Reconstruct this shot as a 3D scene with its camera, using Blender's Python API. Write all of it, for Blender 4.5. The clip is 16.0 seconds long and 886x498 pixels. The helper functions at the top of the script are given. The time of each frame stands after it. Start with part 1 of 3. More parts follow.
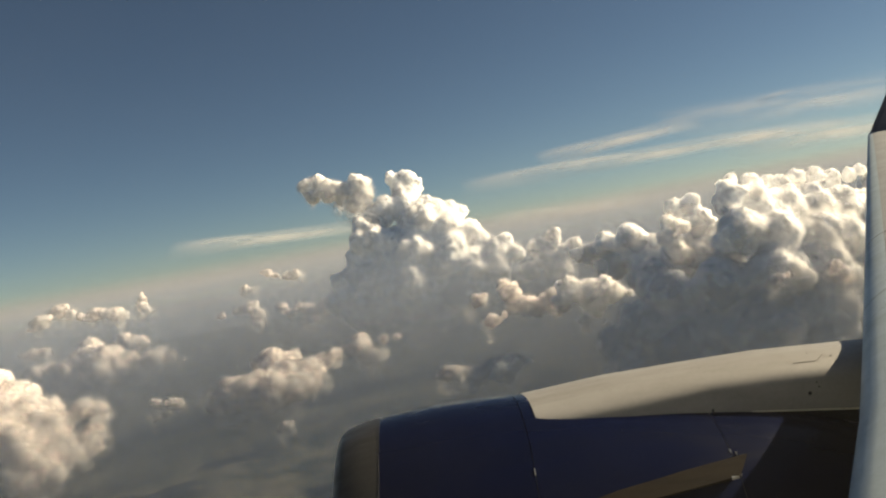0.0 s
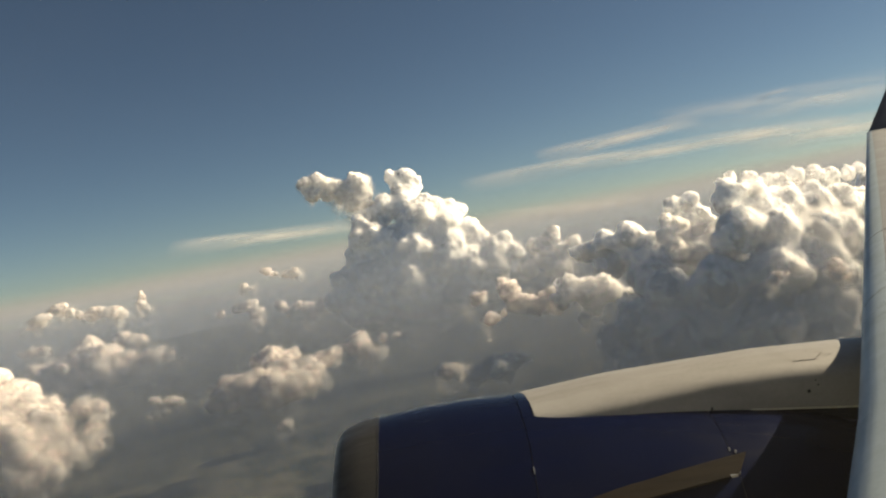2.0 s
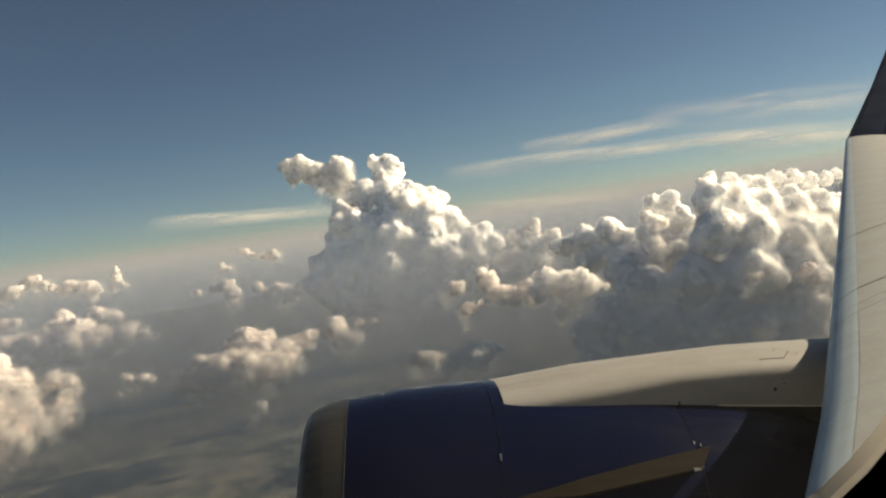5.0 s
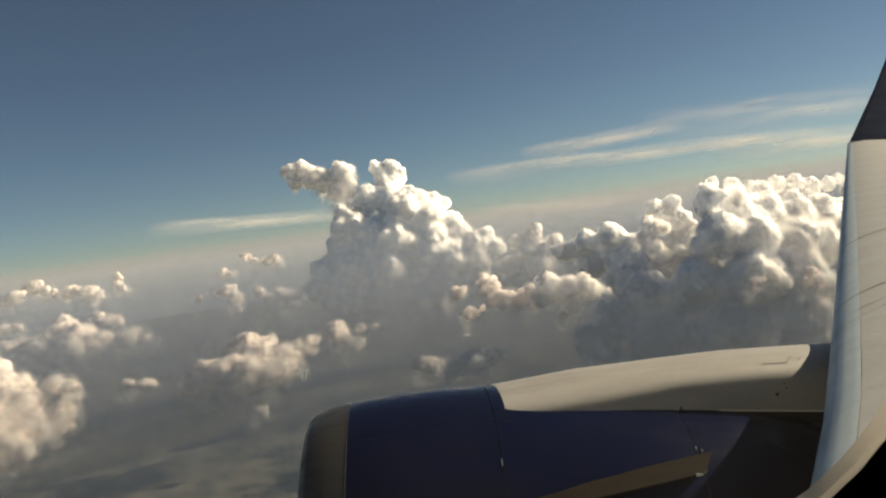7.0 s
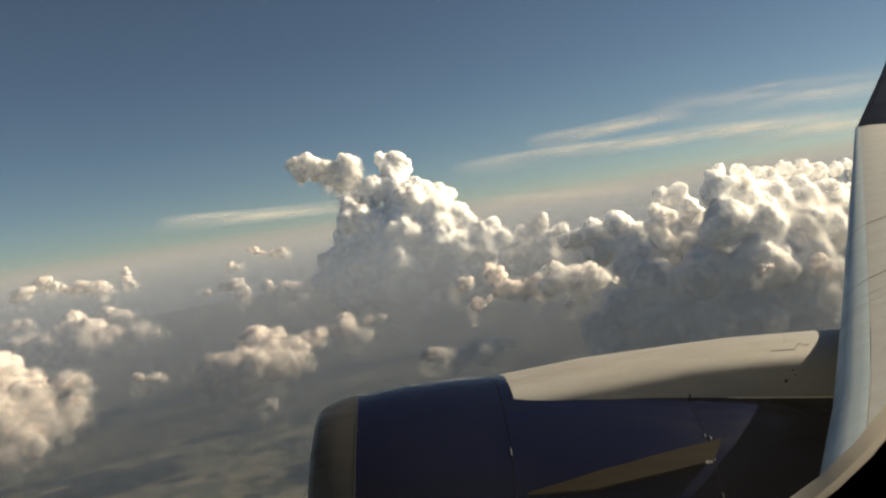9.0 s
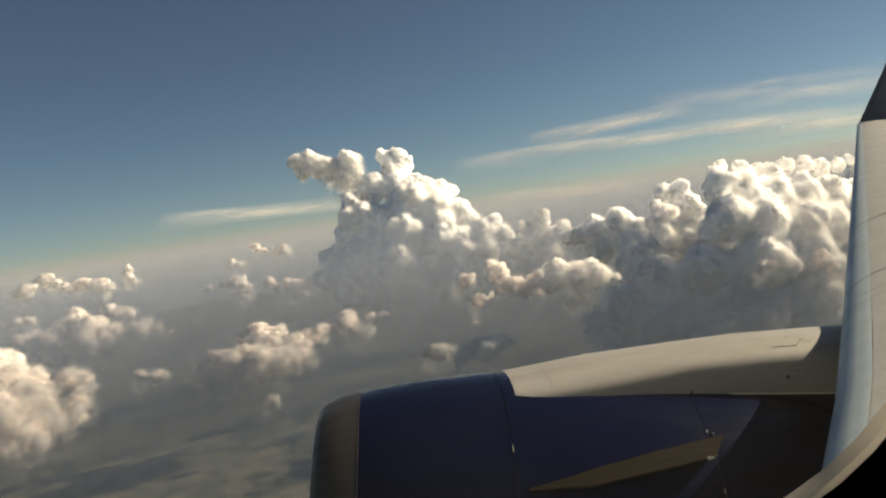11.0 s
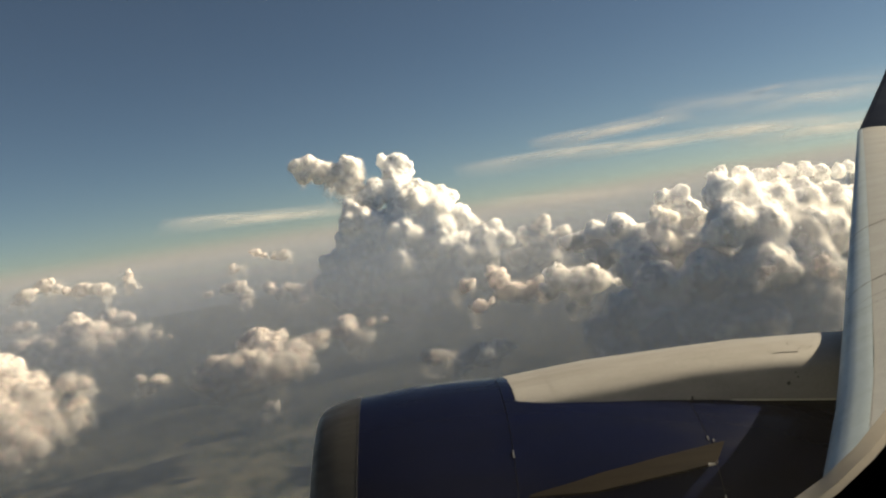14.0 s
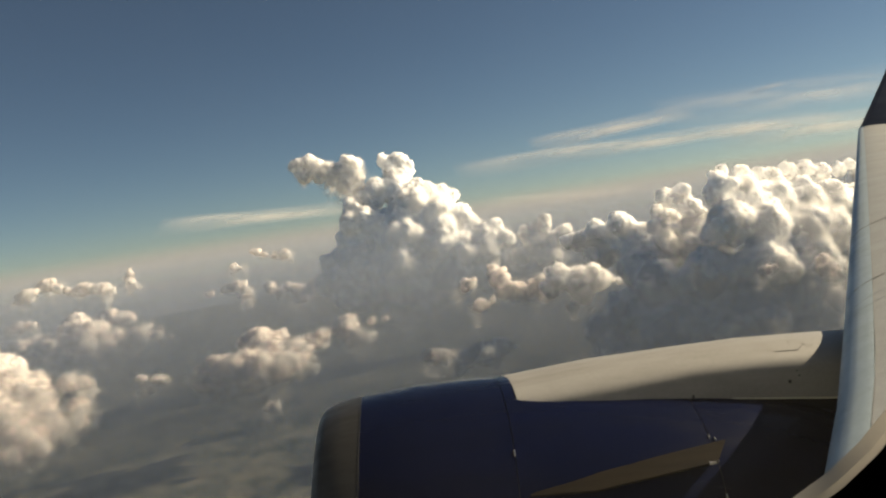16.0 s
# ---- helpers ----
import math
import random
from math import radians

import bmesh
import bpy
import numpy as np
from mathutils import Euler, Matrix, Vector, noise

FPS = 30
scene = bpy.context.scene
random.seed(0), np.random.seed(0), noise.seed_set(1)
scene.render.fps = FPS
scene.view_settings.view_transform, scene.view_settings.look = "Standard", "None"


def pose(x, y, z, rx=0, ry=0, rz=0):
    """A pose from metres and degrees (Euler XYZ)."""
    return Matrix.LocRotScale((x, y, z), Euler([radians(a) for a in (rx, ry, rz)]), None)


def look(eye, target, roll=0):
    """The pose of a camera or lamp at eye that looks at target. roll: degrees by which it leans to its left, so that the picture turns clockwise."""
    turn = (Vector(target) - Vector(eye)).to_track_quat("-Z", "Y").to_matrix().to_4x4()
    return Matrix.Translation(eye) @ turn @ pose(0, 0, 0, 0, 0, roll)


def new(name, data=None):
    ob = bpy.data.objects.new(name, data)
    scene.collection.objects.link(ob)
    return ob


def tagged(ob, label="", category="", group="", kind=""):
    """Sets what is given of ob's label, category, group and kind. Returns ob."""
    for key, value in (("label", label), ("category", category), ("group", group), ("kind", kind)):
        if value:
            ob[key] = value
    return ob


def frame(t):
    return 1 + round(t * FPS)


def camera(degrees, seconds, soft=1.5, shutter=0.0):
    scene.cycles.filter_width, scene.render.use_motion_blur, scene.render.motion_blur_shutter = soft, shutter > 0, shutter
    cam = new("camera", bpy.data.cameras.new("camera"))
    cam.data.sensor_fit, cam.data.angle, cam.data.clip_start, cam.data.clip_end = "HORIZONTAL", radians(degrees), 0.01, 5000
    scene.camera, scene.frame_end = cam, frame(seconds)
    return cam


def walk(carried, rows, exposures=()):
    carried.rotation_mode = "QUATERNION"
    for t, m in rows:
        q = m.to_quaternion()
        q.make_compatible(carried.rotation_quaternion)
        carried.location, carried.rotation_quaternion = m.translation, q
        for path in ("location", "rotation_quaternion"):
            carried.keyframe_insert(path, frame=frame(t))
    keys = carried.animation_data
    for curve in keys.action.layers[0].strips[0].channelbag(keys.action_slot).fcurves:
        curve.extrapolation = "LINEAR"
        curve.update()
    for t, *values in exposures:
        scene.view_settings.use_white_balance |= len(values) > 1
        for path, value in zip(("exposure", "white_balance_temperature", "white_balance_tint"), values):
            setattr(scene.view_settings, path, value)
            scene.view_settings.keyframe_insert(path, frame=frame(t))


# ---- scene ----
cam = camera(60.0, 16.0, soft=2.2)
ROWS = [
    (0.0, -0.0381, -0.0238, 320.0402, 88.923, 10.438, 1.066),
    (0.5, -0.0376, -0.0234, 320.0407, 88.889, 10.583, 1.087),
    (1.0, -0.0382, -0.0235, 320.0403, 88.772, 10.570, 1.078),
    (1.5, -0.0377, -0.0233, 320.0407, 88.734, 10.522, 1.055),
    (2.0, -0.0369, -0.0231, 320.0415, 88.783, 10.476, 1.007),
    (2.5, -0.0373, -0.0232, 320.0414, 88.711, 10.414, 0.971),
    (3.0, -0.0372, -0.0230, 320.0416, 88.490, 10.320, 1.006),
    (5.5, -0.0085, -0.0063, 320.0062, 87.628, 7.793, -0.603),
    (6.0, -0.0084, -0.0062, 320.0061, 87.948, 7.878, -0.516),
    (6.5, -0.0082, -0.0062, 320.0067, 88.072, 7.924, -0.418),
    (7.0, -0.0083, -0.0064, 320.0065, 88.073, 8.041, -0.310),
    (7.5, -0.0085, -0.0065, 320.0067, 87.923, 8.275, -0.153),
    (8.0, -0.0085, -0.0065, 320.0068, 87.899, 8.644, -0.062),
    (8.5, -0.0091, -0.0066, 320.0066, 87.753, 8.792, 0.020),
    (9.0, -0.0089, -0.0066, 320.0068, 87.459, 8.813, 0.151),
    (11.5, -0.0095, -0.0070, 320.0064, 87.226, 8.899, 0.278),
    (12.0, -0.0094, -0.0069, 320.0064, 87.248, 8.793, 0.263),
    (12.5, -0.0094, -0.0068, 320.0066, 87.266, 8.710, 0.259),
    (13.0, -0.0090, -0.0069, 320.0070, 87.504, 8.669, 0.229),
    (13.5, -0.0093, -0.0070, 320.0067, 87.654, 8.710, 0.244),
    (14.0, -0.0089, -0.0071, 320.0070, 87.636, 8.836, 0.309),
    (14.5, -0.0097, -0.0071, 320.0059, 87.673, 8.782, 0.380),
    (15.0, -0.0096, -0.0071, 320.0060, 87.717, 8.798, 0.376),
    (15.5, -0.0095, -0.0070, 320.0063, 87.618, 8.827, 0.374),
    (16.0, -0.0094, -0.0067, 320.0061, 87.583, 8.944, 0.359),
]
walk(cam, [(t, pose(x, y, z, rx, ry, rz)) for t, x, y, z, rx, ry, rz in ROWS],
     [(0, 1.2, 7950, 2.5), (16, 1.2, 7950, 2.5)])

# ---- world, sun, exposure ----
scene.cycles.transparent_max_bounces = 48   # the haze is many thin sheets deep
EYE = 320.0                       # height of the eye over the hazy plain
SUN_AZIMUTH, SUN_HEIGHT = 74.0, 29.0   # degrees clockwise from +y, and above the horizon
world = bpy.data.worlds.new("sky")
scene.world = world
world.use_nodes = True
wn = world.node_tree
sky = wn.nodes.new("ShaderNodeTexSky")
sky.sky_type = "NISHITA"
sky.sun_disc = False
sky.sun_elevation = radians(SUN_HEIGHT)
sky.sun_rotation = radians(SUN_AZIMUTH)
sky.altitude = 4000
sky.air_density, sky.dust_density, sky.ozone_density = 1.0, 2.0, 3.2
wn.links.new(sky.outputs[0], wn.nodes["Background"].inputs[0])
wn.nodes["Background"].inputs[1].default_value = 0.0275
sun_data = bpy.data.lights.new("sun", "SUN")
sun_data.energy, sun_data.angle, sun_data.color = 4.2, radians(0.55), (1.0, 0.88, 0.745)
sun = new("sun", sun_data)
az, el = radians(SUN_AZIMUTH), radians(SUN_HEIGHT)
sun.matrix_world = look((900, 300, 900), (900 - math.sin(az) * math.cos(el), 300 - math.cos(az) * math.cos(el), 900 - math.sin(el)))

# ---- materials ----


def material(name, base=(0.5, 0.5, 0.5), rough=0.6, metal=0.0, spec=0.5):
    m = bpy.data.materials.new(name)
    m.use_nodes = True
    b = m.node_tree.nodes["Principled BSDF"]
    b.inputs["Base Color"].default_value = (*base, 1)
    b.inputs["Roughness"].default_value = rough
    b.inputs["Metallic"].default_value = metal
    b.inputs["Specular IOR Level"].default_value = spec
    return m, m.node_tree, b


def node(nt, kind, **values):
    n = nt.nodes.new(kind)
    for k, v in values.items():
        n.inputs[k.replace("_", " ")].default_value = v
    return n


def ramp(nt, fac, stops):
    r = nt.nodes.new("ShaderNodeValToRGB")
    e = r.color_ramp.elements
    while len(e) < len(stops):
        e.new(0.5)
    for el_, (p, c) in zip(e, stops):
        el_.position, el_.color = p, (*c, 1)
    nt.links.new(fac, r.inputs[0])
    return r.outputs[0]


def noise_of(nt, scale, detail=5.0, rough=0.55, stretch=(1, 1, 1), coords="Object"):
    tc = nt.nodes.new("ShaderNodeTexCoord")
    mp = node(nt, "ShaderNodeMapping", Scale=stretch)
    n = node(nt, "ShaderNodeTexNoise", Scale=scale, Detail=detail, Roughness=rough)
    nt.links.new(tc.outputs[coords], mp.inputs[0])
    nt.links.new(mp.outputs[0], n.inputs[0])
    return n.outputs[0]


def bump(nt, b, height, strength, distance):
    n = node(nt, "ShaderNodeBump", Strength=strength, Distance=distance)
    nt.links.new(height, n.inputs["Height"])
    nt.links.new(n.outputs[0], b.inputs["Normal"])


def paint(name, base, rough, dirt, metal=0.0, spec=0.5, scale=3.0, streak=(0.3, 1.5, 1.5), coat=0.0):
    """Sprayed aircraft paint: the base, streaked by the airflow with a second tone, slightly uneven in gloss."""
    m, nt, b = material(name, base, rough, metal, spec)
    big = noise_of(nt, scale, 6, 0.6, streak)
    col = ramp(nt, big, [(0.36, dirt), (0.62, base)])
    fine = noise_of(nt, scale * 14, 3, 0.6)
    mix = nt.nodes.new("ShaderNodeMix")
    mix.data_type, mix.blend_type = "RGBA", "MULTIPLY"
    mix.inputs["Factor"].default_value = 0.35
    nt.links.new(col, mix.inputs[6])
    nt.links.new(ramp(nt, fine, [(0.3, (0.72, 0.72, 0.72)), (0.6, (1, 1, 1))]), mix.inputs[7])
    nt.links.new(mix.outputs[2], b.inputs["Base Color"])
    mr = node(nt, "ShaderNodeMapRange", From_Min=0.3, From_Max=0.7, To_Min=min(1, rough * 1.35), To_Max=rough * 0.8)
    nt.links.new(big, mr.inputs[0])
    nt.links.new(mr.outputs[0], b.inputs["Roughness"])
    bump(nt, b, fine, 0.04, 0.002)
    b.inputs["Coat Weight"].default_value = coat
    b.inputs["Coat Roughness"].default_value = 0.12
    return m


NAVY = paint("navy_cowl_paint", (0.0008, 0.0030, 0.019), 0.22, (0.0007, 0.0026, 0.015), spec=0.12)
LIP = paint("bare_inlet_metal", (0.044, 0.043, 0.041), 0.42, (0.028, 0.0275, 0.026), metal=0.4, scale=5)
CREAM = paint("pylon_paint", (0.278, 0.272, 0.264), 0.5, (0.218, 0.212, 0.204), scale=2.2, spec=0.3)
# sooty core metal; also colours the shade strip under the pylon
DARK = paint("soot_and_shade_dark", (0.010, 0.010, 0.0105), 0.7, (0.007, 0.007, 0.0075), spec=0.1)
WING = paint("wing_grey_paint", (0.265, 0.275, 0.28), 0.5, (0.225, 0.235, 0.24), scale=1.2, spec=0.3)
SLAT = paint("slat_aluminium", (0.40, 0.475, 0.51), 0.45, (0.335, 0.40, 0.43), metal=0.3, scale=2.0)
WINGLET = paint("winglet_navy_paint", (0.018, 0.02, 0.045), 0.4, (0.012, 0.014, 0.032), scale=1.0)
SLAT_DARK = paint("winglet_edge_metal", (0.12, 0.12, 0.14), 0.45, (0.09, 0.09, 0.11), metal=0.4, scale=2.0)
WING_JOINT = material("wing_joint_shadow", (0.10, 0.10, 0.105), 0.7)[0]
JOINT = material("joint_shadow", (0.25, 0.235, 0.21), 0.7)[0]
STRAKE = paint("strake_paint", (0.013, 0.010, 0.0065), 0.6, (0.008, 0.006, 0.004), scale=5, spec=0.06)
SEAM = material("seam_dark", (0.01, 0.01, 0.012), 0.7)[0]
STEEL = material("latch_steel", (0.6, 0.6, 0.58), 0.4, 1.0)[0]
SEAL = paint("window_seal", (0.5, 0.48, 0.45), 0.55, (0.45, 0.43, 0.40), spec=0.5, scale=30)
nt = SEAL.node_tree
glow = node(nt, "ShaderNodeBsdfTranslucent", Color=(0.6, 0.56, 0.51, 1))
mixed = node(nt, "ShaderNodeMixShader", Fac=0.5)
nt.links.new(nt.nodes["Principled BSDF"].outputs[0], mixed.inputs[1])
nt.links.new(glow.outputs[0], mixed.inputs[2])
nt.links.new(mixed.outputs[0], nt.nodes["Material Output"].inputs[0])
WHITE = paint("fuselage_white_paint", (0.84, 0.84, 0.83), 0.4, (0.8, 0.8, 0.79), scale=1.0)
# near-black base holds the shade of the unlit cabin side
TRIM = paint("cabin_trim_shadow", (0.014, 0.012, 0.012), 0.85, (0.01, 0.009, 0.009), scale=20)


def cloud_material(name, base, depth, weight=0.75):
    """Water vapour: no gloss, light wanders through it for some metres."""
    m, nt, b = material(name, base, 1.0, 0, 0.0)
    b.inputs["Subsurface Weight"].default_value = weight
    b.inputs["Subsurface Radius"].default_value = (1.0, 1.0, 1.0)
    b.inputs["Subsurface Scale"].default_value = depth
    b.subsurface_method = "BURLEY"
    return m


CLOUD = cloud_material("cumulus_vapour", (0.97, 0.96, 0.95), 34.0, 0.62)
NEAR_CLOUD = cloud_material("near_cumulus_vapour", (0.97, 0.96, 0.95), 32.0, 0.62)
# small and far vapour is tinted for warm, hazed light; real vapour is white
LOW_CLOUD = cloud_material("small_cumulus_vapour", (0.81, 0.73, 0.685), 45.0, 1.0)
WISP_CLOUD = cloud_material("wispy_cumulus_vapour", (0.95, 0.92, 0.89), 35.0, 1.0)
FAR_CLOUD = cloud_material("far_cumulus_vapour", (0.81, 0.73, 0.685), 60.0, 1.0)


def thin_out(m, steep, sink, torn_by, most):
    """Dense in the head, torn and clear toward the feet; steep and sink say how low the foot begins."""
    nt = m.node_tree
    tc = nt.nodes.new("ShaderNodeTexCoord")
    sep = nt.nodes.new("ShaderNodeSeparateXYZ")
    nt.links.new(tc.outputs["Generated"], sep.inputs[0])
    geo = nt.nodes.new("ShaderNodeNewGeometry")
    torn = node(nt, "ShaderNodeTexNoise", Scale=0.045, Detail=6.0, Roughness=0.62)
    nt.links.new(geo.outputs["Position"], torn.inputs[0])
    up = node(nt, "ShaderNodeMath")
    up.operation, up.inputs[1].default_value, up.inputs[2].default_value = "MULTIPLY_ADD", steep, sink
    nt.links.new(sep.outputs[2], up.inputs[0])
    both = node(nt, "ShaderNodeMath")
    both.operation, both.inputs[1].default_value = "MULTIPLY_ADD", torn_by
    nt.links.new(torn.outputs[0], both.inputs[0])
    nt.links.new(up.outputs[0], both.inputs[2])
    dense = node(nt, "ShaderNodeMapRange", From_Min=0.0, From_Max=1.1, To_Min=0.0, To_Max=most)
    dense.interpolation_type = "SMOOTHSTEP"
    nt.links.new(both.outputs[0], dense.inputs[0])
    nt.links.new(dense.outputs[0], nt.nodes["Principled BSDF"].inputs["Alpha"])


thin_out(LOW_CLOUD, 3.0, 0.0, 1.4, 0.97)
thin_out(WISP_CLOUD, 3.0, -0.1, 1.3, 0.88)
# far cumulus: the fade into haze is put into its low alpha
thin_out(FAR_CLOUD, 2.2, -0.2, 1.4, 0.42)
thin_out(CLOUD, 6.0, -1.0, 1.4, 1.0)
thin_out(NEAR_CLOUD, 9.0, -0.7, 1.4, 1.0)


skins_made = {}


def veil_skin(k, count, scale):
    """Vapour at a cloud's edge: k of count skins, the outer ones more torn."""
    if (k, count, scale) in skins_made:
        return skins_made[k, count, scale]
    m = bpy.data.materials.new("vapour_fringe")
    m.use_nodes = True
    nt = m.node_tree
    nt.nodes.clear()
    geo = nt.nodes.new("ShaderNodeNewGeometry")
    torn = node(nt, "ShaderNodeTexNoise", Scale=scale, Detail=3.0, Roughness=0.5)
    nt.links.new(geo.outputs["Position"], torn.inputs[0])
    edge = 0.28 + 0.24 * (k + 1) / count
    thin = node(nt, "ShaderNodeMapRange", From_Min=edge, From_Max=edge + 0.34, To_Min=0.0, To_Max=0.45)
    thin.interpolation_type = "SMOOTHSTEP"
    nt.links.new(torn.outputs[0], thin.inputs[0])
    dif = node(nt, "ShaderNodeBsdfDiffuse", Color=(0.97, 0.96, 0.95, 1))
    tra = node(nt, "ShaderNodeBsdfTranslucent", Color=(0.97, 0.96, 0.95, 1))
    mix = node(nt, "ShaderNodeMixShader", Fac=0.35)
    clear = nt.nodes.new("ShaderNodeBsdfTransparent")
    both = nt.nodes.new("ShaderNodeMixShader")
    out = nt.nodes.new("ShaderNodeOutputMaterial")
    nt.links.new(dif.outputs[0], mix.inputs[1])
    nt.links.new(tra.outputs[0], mix.inputs[2])
    nt.links.new(thin.outputs[0], both.inputs[0])
    nt.links.new(clear.outputs[0], both.inputs[1])
    nt.links.new(mix.outputs[0], both.inputs[2])
    nt.links.new(both.outputs[0], out.inputs[0])
    skins_made[k, count, scale] = m
    return m


def veil_material(name, colour, alpha, fade_low, fade_high, scale, side=None):
    """Thin haze: mostly clear, scattering a little light; its density falls with height and is patchy."""
    m = bpy.data.materials.new(name)
    m.use_nodes = True
    nt = m.node_tree
    nt.nodes.clear()
    geo = nt.nodes.new("ShaderNodeNewGeometry")
    sep = nt.nodes.new("ShaderNodeSeparateXYZ")
    nt.links.new(geo.outputs["Position"], sep.inputs[0])
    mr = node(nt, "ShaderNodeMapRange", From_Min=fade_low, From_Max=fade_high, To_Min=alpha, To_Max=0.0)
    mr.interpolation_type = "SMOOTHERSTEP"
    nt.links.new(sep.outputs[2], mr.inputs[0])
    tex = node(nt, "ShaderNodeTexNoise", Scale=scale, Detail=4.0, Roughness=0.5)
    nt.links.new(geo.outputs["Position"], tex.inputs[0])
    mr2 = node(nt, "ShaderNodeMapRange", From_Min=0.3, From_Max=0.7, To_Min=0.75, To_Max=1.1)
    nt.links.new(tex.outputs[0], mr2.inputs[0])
    foot = node(nt, "ShaderNodeMapRange", From_Min=2.0, From_Max=80.0, To_Min=0.0, To_Max=1.0)
    foot.interpolation_type = "SMOOTHSTEP"
    nt.links.new(sep.outputs[2], foot.inputs[0])
    low = nt.nodes.new("ShaderNodeMath")
    low.operation = "MULTIPLY"
    nt.links.new(mr.outputs[0], low.inputs[0])
    nt.links.new(foot.outputs[0], low.inputs[1])
    mul = nt.nodes.new("ShaderNodeMath")
    mul.operation = "MULTIPLY"
    nt.links.new(low.outputs[0], mul.inputs[0])
    nt.links.new(mr2.outputs[0], mul.inputs[1])
    if side:
        end = node(nt, "ShaderNodeMapRange", From_Min=side[0], From_Max=side[1], To_Min=1.0, To_Max=0.0)
        end.interpolation_type = "SMOOTHSTEP"
        nt.links.new(sep.outputs[0], end.inputs[0])
        cut = nt.nodes.new("ShaderNodeMath")
        cut.operation = "MULTIPLY"
        nt.links.new(mul.outputs[0], cut.inputs[0])
        nt.links.new(end.outputs[0], cut.inputs[1])
        mul = cut
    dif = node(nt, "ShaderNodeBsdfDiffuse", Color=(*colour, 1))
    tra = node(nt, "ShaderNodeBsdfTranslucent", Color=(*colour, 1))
    both = node(nt, "ShaderNodeMixShader", Fac=0.5)
    clear = nt.nodes.new("ShaderNodeBsdfTransparent")
    mix = nt.nodes.new("ShaderNodeMixShader")
    nt.links.new(dif.outputs[0], both.inputs[1])
    nt.links.new(tra.outputs[0], both.inputs[2])
    nt.links.new(mul.outputs[0], mix.inputs[0])
    nt.links.new(clear.outputs[0], mix.inputs[1])
    nt.links.new(both.outputs[0], mix.inputs[2])
    out = nt.nodes.new("ShaderNodeOutputMaterial")
    nt.links.new(mix.outputs[0], out.inputs[0])
    return m


# ---- mesh helpers ----


def mesh_of(name, verts, faces, mat, smooth=True):
    me = bpy.data.meshes.new(name)
    me.from_pydata([tuple(v) for v in verts], [], faces)
    me.validate()
    me.materials.append(mat)
    if smooth:
        me.polygons.foreach_set("use_smooth", [True] * len(me.polygons))
        me.set_sharp_from_angle(angle=radians(38))
    return me


def part(name, me, parent, label=""):
    ob = new(name, me)
    ob.parent = parent
    return tagged(ob, label) if label else ob


def loft(rings, closed=True, caps=True):
    """Verts and faces through equally long rings of points."""
    n = len(rings[0])
    verts = [p for r in rings for p in r]
    faces = []
    for i in range(len(rings) - 1):
        for j in range(n if closed else n - 1):
            k = (j + 1) % n
            faces.append((i * n + j, i * n + k, (i + 1) * n + k, (i + 1) * n + j))
    if caps and closed:
        m = len(verts)
        verts = verts + list(rings[0]) + list(rings[-1])
        faces.append(tuple(range(m, m + n))[::-1])
        faces.append(tuple(range(m + n, m + 2 * n)))
    return verts, faces


# ---- the setting: plain, haze, sky's edge ----


def disc(name, radius, z, mat, rings=24, seg=96):
    verts, faces = [(0, 0, z)], []
    for i in range(1, rings + 1):
        r = radius * (i / rings) ** 1.6
        for j in range(seg):
            a = 2 * math.pi * j / seg
            verts.append((r * math.cos(a), r * math.sin(a), z))
    for j in range(seg):
        faces.append((0, 1 + j, 1 + (j + 1) % seg))
    for i in range(rings - 1):
        for j in range(seg):
            a, b = 1 + i * seg + j, 1 + i * seg + (j + 1) % seg
            faces.append((a, a + seg, b + seg, b))
    return new(name, mesh_of(name, verts, faces, mat))


def ground_material():
    m, nt, b = material("hazy_farmland", (0.08, 0.08, 0.06), 0.95, 0, 0.1)
    big = noise_of(nt, 0.006, 6, 0.6)
    tc = nt.nodes.new("ShaderNodeTexCoord")
    cells = node(nt, "ShaderNodeTexVoronoi", Scale=0.035, Randomness=0.85)
    nt.links.new(tc.outputs["Object"], cells.inputs[0])
    fields = ramp(nt, cells.outputs["Color"], [(0.1, (0.015, 0.028, 0.018)), (0.45, (0.05, 0.058, 0.042)), (0.8, (0.26, 0.23, 0.17)), (1.0, (0.02, 0.035, 0.025))])
    woods = ramp(nt, big, [(0.44, (0.01, 0.018, 0.016)), (0.56, (0.17, 0.165, 0.13))])
    mix = nt.nodes.new("ShaderNodeMix")
    mix.data_type = "RGBA"
    mix.inputs["Factor"].default_value = 0.5
    nt.links.new(fields, mix.inputs[6])
    nt.links.new(woods, mix.inputs[7])
    nt.links.new(mix.outputs[2], b.inputs["Base Color"])
    return m


ground = tagged(disc("ground", 4900, 0, ground_material()), "hazy green-brown farmland far below the clouds", "ground", kind="structure")


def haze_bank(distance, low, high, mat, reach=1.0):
    """An upright sheet standing in for haze over the plain, running along the sunlight."""
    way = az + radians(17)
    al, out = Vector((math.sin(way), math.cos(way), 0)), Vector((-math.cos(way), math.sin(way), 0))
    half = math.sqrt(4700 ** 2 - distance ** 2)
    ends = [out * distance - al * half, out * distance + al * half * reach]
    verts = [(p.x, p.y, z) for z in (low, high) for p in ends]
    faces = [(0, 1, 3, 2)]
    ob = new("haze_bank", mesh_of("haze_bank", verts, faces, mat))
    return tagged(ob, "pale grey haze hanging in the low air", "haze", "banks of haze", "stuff")


